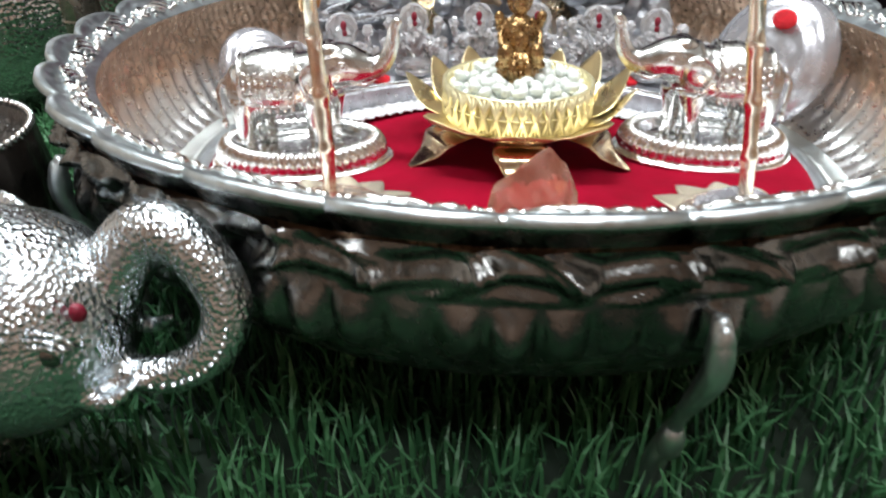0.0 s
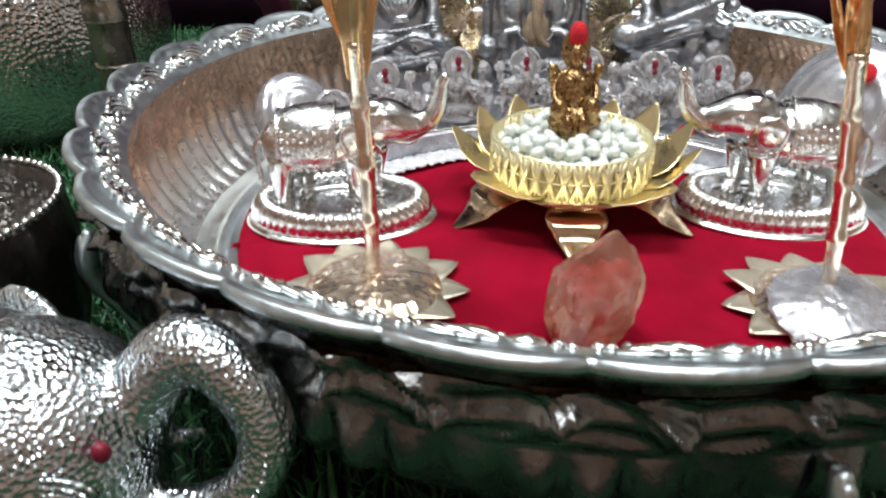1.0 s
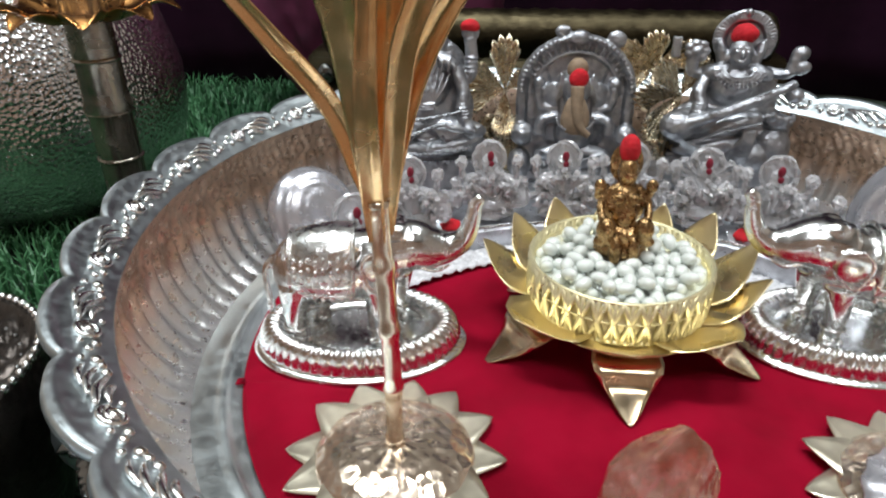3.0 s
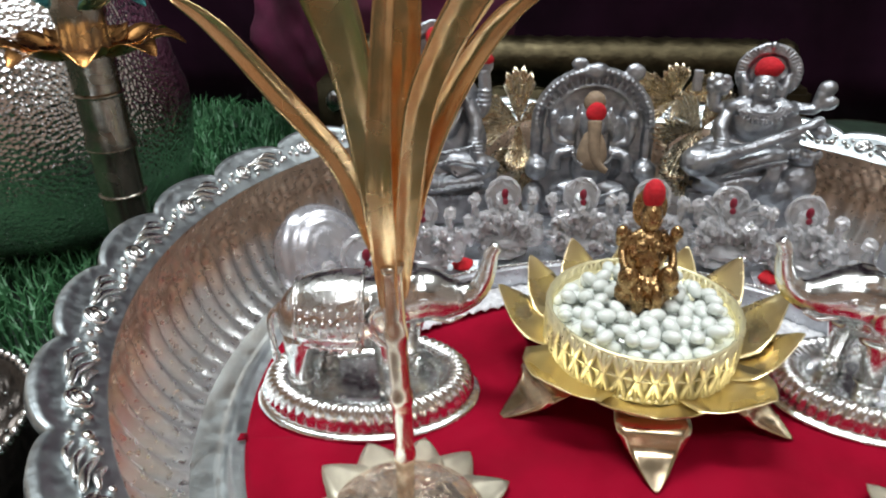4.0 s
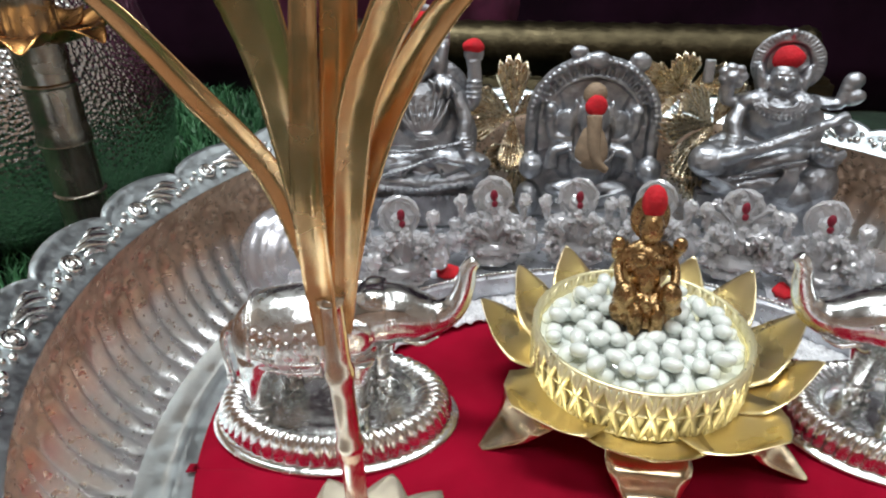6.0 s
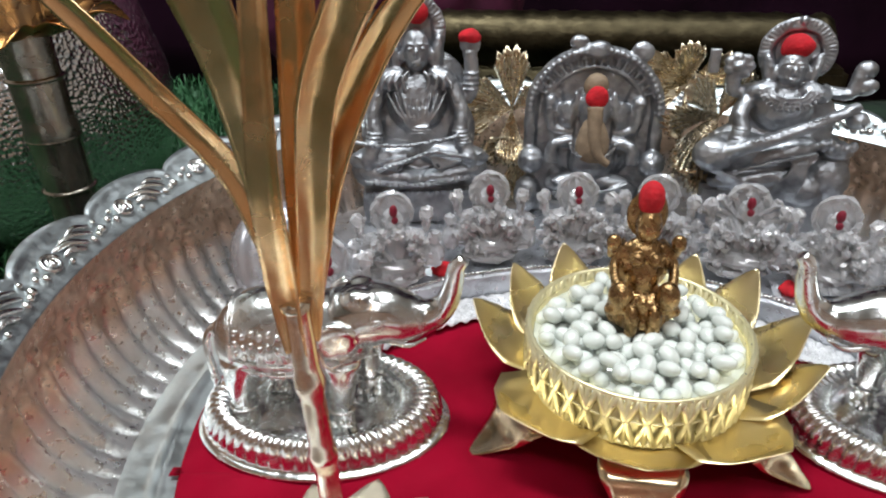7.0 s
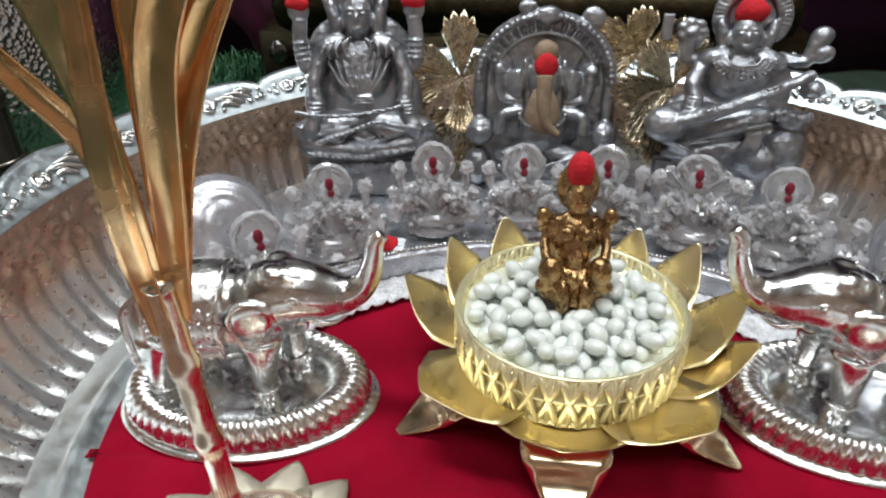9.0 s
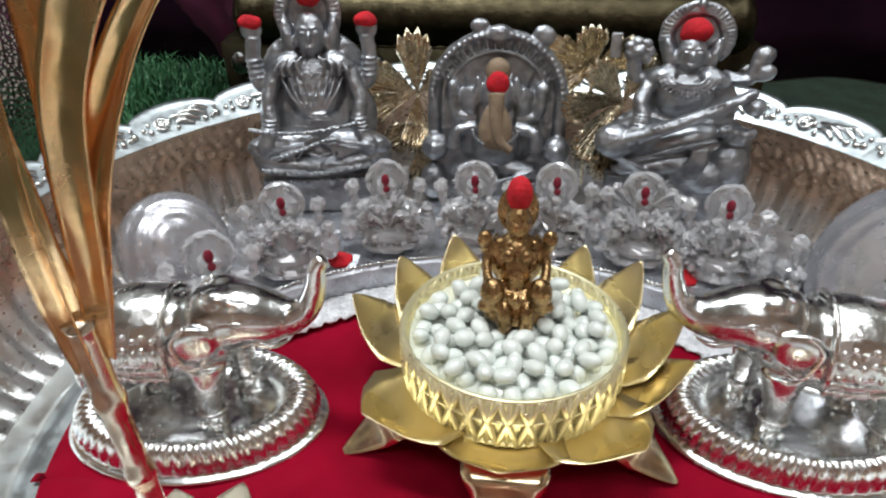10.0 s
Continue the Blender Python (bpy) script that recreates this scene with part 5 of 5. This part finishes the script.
# ---- big hammered elephant outside, beside the bowl ----
def build_big_elephant():
    bm = bmesh.new()
    ell(bm, (0, 0, 0.060), (0.028, 0.025, 0.027), u=28, v=18)
    ell(bm, (-0.010, 0, 0.076), (0.018, 0.020, 0.012))
    ell(bm, (-0.062, 0, 0.050), (0.052, 0.036, 0.040), u=36, v=22)
    for lx, ly in ((-0.036, -0.020), (-0.034, 0.020), (-0.094, -0.020), (-0.092, 0.020)):
        tube(bm, [(lx, ly, -0.002), (lx, ly, 0.015), (lx, ly, 0.045)], [0.014, 0.0125, 0.015], 18)
    for s in (-1, 1):
        ell(bm, (-0.014, s * 0.026, 0.056), (0.019, 0.004, 0.023), (s * -10, 0, s * -24))
        tube(bm, spline([(0.016, s * 0.012, 0.052), (0.024, s * 0.014, 0.048), (0.031, s * 0.012, 0.052)]), [0.0036 - 0.00022 * i for i in range(13)], 10)
        ell(bm, (0.018, s * 0.017, 0.064), (0.003, 0.002, 0.003), slot=1)
    tr = spline([(0.018, 0, 0.058), (0.024, 0.004, 0.070), (0.033, 0.006, 0.080), (0.043, 0.004, 0.077), (0.0495, 0.0, 0.066), (0.047, -0.004, 0.056), (0.037, -0.006, 0.050), (0.022, -0.006, 0.050)])
    tube(bm, tr, [0.0085 - 0.0045 * i / (len(tr) - 1) for i in range(len(tr))], 18)
    ell(bm, (0.0240, -0.0125, 0.0715), (0.0017, 0.0016, 0.0022), slot=2)
    bm = melt_slot0(bm, 0.0011, 3)
    beads(bm, [Vector(p) + Vector((0.0012, -0.0072 + 0.0032 * i / len(tr), 0)) for i, p in enumerate(tr) if i > 4], 0.0008)
    for s in (-1, 1):
        for k in range(3):
            tube(bm, [(0.0175 + (0.0050 + 0.0016 * k) * math.cos(q), s * (0.0190 - 0.0005 * k), 0.0645 + (0.0034 + 0.0013 * k) * math.sin(q)) for q in (math.radians(20 + 140 * j / 10) for j in range(11))], 0.0006, 6)
    ob = obj("hammered_elephant", bm, [HAMMERED_FINE, SILVER_DARK, KUMKUM_DARK])
    ob.matrix_world = pose(-0.120, -0.156, GROUND + 0.002, 0, 0, 2) @ Matrix.Scale(1.28, 4)
    return tagged(ob, "hammered silver elephant statue standing on the green grass", "statue")


build_big_elephant()


# ---- behind the bowl ----
def build_tall_stem(x, y):
    st = thing("lotus_post", x, y, GROUND, "grey-bronze jointed post topped by a copper-gold lotus, on grass", "post", turn=20)
    zs = [0.26 * k / 52 for k in range(53)]
    part("post", tube(bmesh.new(), [(0, 0, z) for z in zs], [0.0115 + (0.0012 if k % 13 in (0,) else 0) for k in range(53)], 20), STEM, st, "jointed post")
    for k, zj in enumerate((0.076, 0.102, 0.128, 0.156)):
        part("joint", lathe([(0.0112, zj - 0.0016), (0.0122, zj - 0.0008), (0.0126, zj), (0.0120, zj + 0.0008), (0.0112, zj + 0.0014)], 24), STEM, st)
    for k in range(4):
        bm = blade([(0.004, 0, 0.190), (0.018, 0, 0.200), (0.034, 0, 0.204), (0.046, 0, 0.200)], [0.005, 0.008, 0.008, 0.005, 0.0004], cup=0.3, m=6)
        part("teal_leaf", bm, TEAL, st, "teal foil leaf").matrix_local = pose(0, 0, 0, 0, 0, -40 + 70 * k)
    for k in range(9):
        bm = blade([(0.006, 0, 0.176), (0.022, 0, 0.176), (0.036, 0, 0.182), (0.046, 0, 0.178)], [0.008, 0.012, 0.011, 0.007, 0.0004], cup=0.25, m=6)
        p = part("petal", bm, GOLD_COPPER, st, "copper-gold petal")
        p.matrix_local = pose(0, 0, 0, 0, 0, 40 * k)
    return st


build_tall_stem(-0.228, 0.118)


def build_pot():
    pot = thing("hammered_pot", -0.395, 0.275, GROUND, "hammered silver pot with a round belly standing on grass", "pot")
    prof = [(0.04, 0), (0.085, 0.006), (0.106, 0.030), (0.116, 0.058), (0.1195, 0.085), (0.119, 0.105), (0.113, 0.130), (0.107, 0.155), (0.098, 0.18), (0.085, 0.20), (0.075, 0.212), (0.080, 0.22), (0.072, 0.22), (0.066, 0.208)]
    part("body", lathe(prof, 128), SILVER_HAMMERED, pot, "hammered silver body")
    # brown reflection on the hammered belly, built as scattered brown lumps
    r = random.Random(21)
    bm = bmesh.new()
    for i in range(90):
        a, z = math.radians(r.uniform(214, 268)), r.uniform(0.045, 0.105)
        q = r.uniform(0.0025, 0.0055)
        ell(bm, (0.1195 * math.cos(a), 0.1195 * math.sin(a), z), (q, q, q * 0.8), u=8, v=6)
    part("reflection_lumps", bm, POT_REFLECTION, pot, "small brown lumps standing in for a reflection on the belly")
    return pot


build_pot()

# long brass roll behind the bowl
bm = lathe([(0.0005, -0.205), (0.010, -0.205), (0.019, -0.200), (0.022, -0.192), (0.018, -0.184), (0.021, -0.176)] + [(0.0205 + 0.0012 * (k % 2), -0.17 + 0.34 * k / 40) for k in range(41)] + [(0.021, 0.176), (0.018, 0.184), (0.022, 0.192), (0.019, 0.2), (0.010, 0.205), (0.0005, 0.205)], 48, lambda a, q, z, k: (q + 0.0007 * math.sin(a * 12 + z * 300), z))
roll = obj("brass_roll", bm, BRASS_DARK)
roll.matrix_world = pose(0.010, 0.335, 0.082, 0, 90, 0) @ Matrix.Diagonal((0.9, 0.9, 0.86, 1))
tagged(roll, "long embossed dark brass roll lying behind the bowl", "roll")
block = thing("brass_chest", 0.010, 0.345, GROUND, "dark brass chest front with a row of round studs", "chest")
bm = box(bmesh.new(), (-0.19, -0.02, 0), (0.19, 0.10, 0.112))
bmesh.ops.bevel(bm, geom=list(bm.edges), offset=0.004, segments=2, affect="EDGES")
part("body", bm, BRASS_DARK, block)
for i in range(15):
    bm = ell(bmesh.new(), (-0.175 + 0.025 * i, -0.021, 0.095), (0.007, 0.005, 0.009))
    part("stud", bm, SILVER_DARK, block, "dark round stud")

# magenta cloth bundle at the back
bm = bmesh.new()
bmesh.ops.create_icosphere(bm, subdivisions=5, radius=1.0)
for v in bm.verts:
    n = v.co.normalized()
    v.co = Vector((n.x * 0.13, n.y * 0.07, n.z * 0.14)) * (1 + 0.14 * noise.noise(n * 2.3) + 0.05 * noise.noise(n * 7))
ob = obj("draped_cloth", bm, PINK_CLOTH)
ob.location = (-0.16, 0.50, 0.10)
tagged(ob, "draped dark magenta cloth bundle behind the bowl", "cloth")

# dark beaded tray outside the bowl
TRAY = 0.048
tray = thing("beaded_pot", -0.218, -0.060, GROUND, "dark tarnished embossed pot with a beaded silver edge, on grass", "pot")


def emboss(a, q, z, k):
    return q * (1 + 0.006 * math.sin(a * 24)), z + (0.0012 * math.sin(a * 20 + 3 * math.sin(q * 400)) * math.sin(q * 640) if 0.008 < q < TRAY - 0.004 and z > 0.06 else 0)


prof = [(0.0005, 0.089)] + [(0.002 + (TRAY - 0.006) * k / 40, 0.089 - 0.003 * math.sin(math.pi * k / 40)) for k in range(41)] + [(TRAY - 0.002, 0.0935), (TRAY, 0.0940), (TRAY + 0.0005, 0.0925), (TRAY + 0.002, 0.075), (TRAY, 0.045), (TRAY - 0.010, 0.012), (TRAY - 0.014, 0.0), (0.0005, 0.0)]
part("body", lathe(prof, 240, emboss), DARK_METAL, tray, "embossed dark body")
bm = bmesh.new()
for i in range(75):
    a = TAU * i / 75
    ell(bm, (TRAY * math.cos(a), TRAY * math.sin(a), 0.0952), (0.0017,) * 3, u=8, v=6)
part("beaded_edge", bm, SILVER, tray, "row of bright silver beads")
bm = bmesh.new()
for ring, count in ((0.040, 34), (0.028, 24), (0.015, 12)):
    for i in range(count):
        a = TAU * i / count
        ell(bm, (ring * math.cos(a), ring * math.sin(a), 0.0880), (0.0011, 0.0011, 0.0010), u=7, v=5)
tagged(part("studding", bm, SILVER_DARK, tray, "rings of small embossed studs"), kind="stuff")
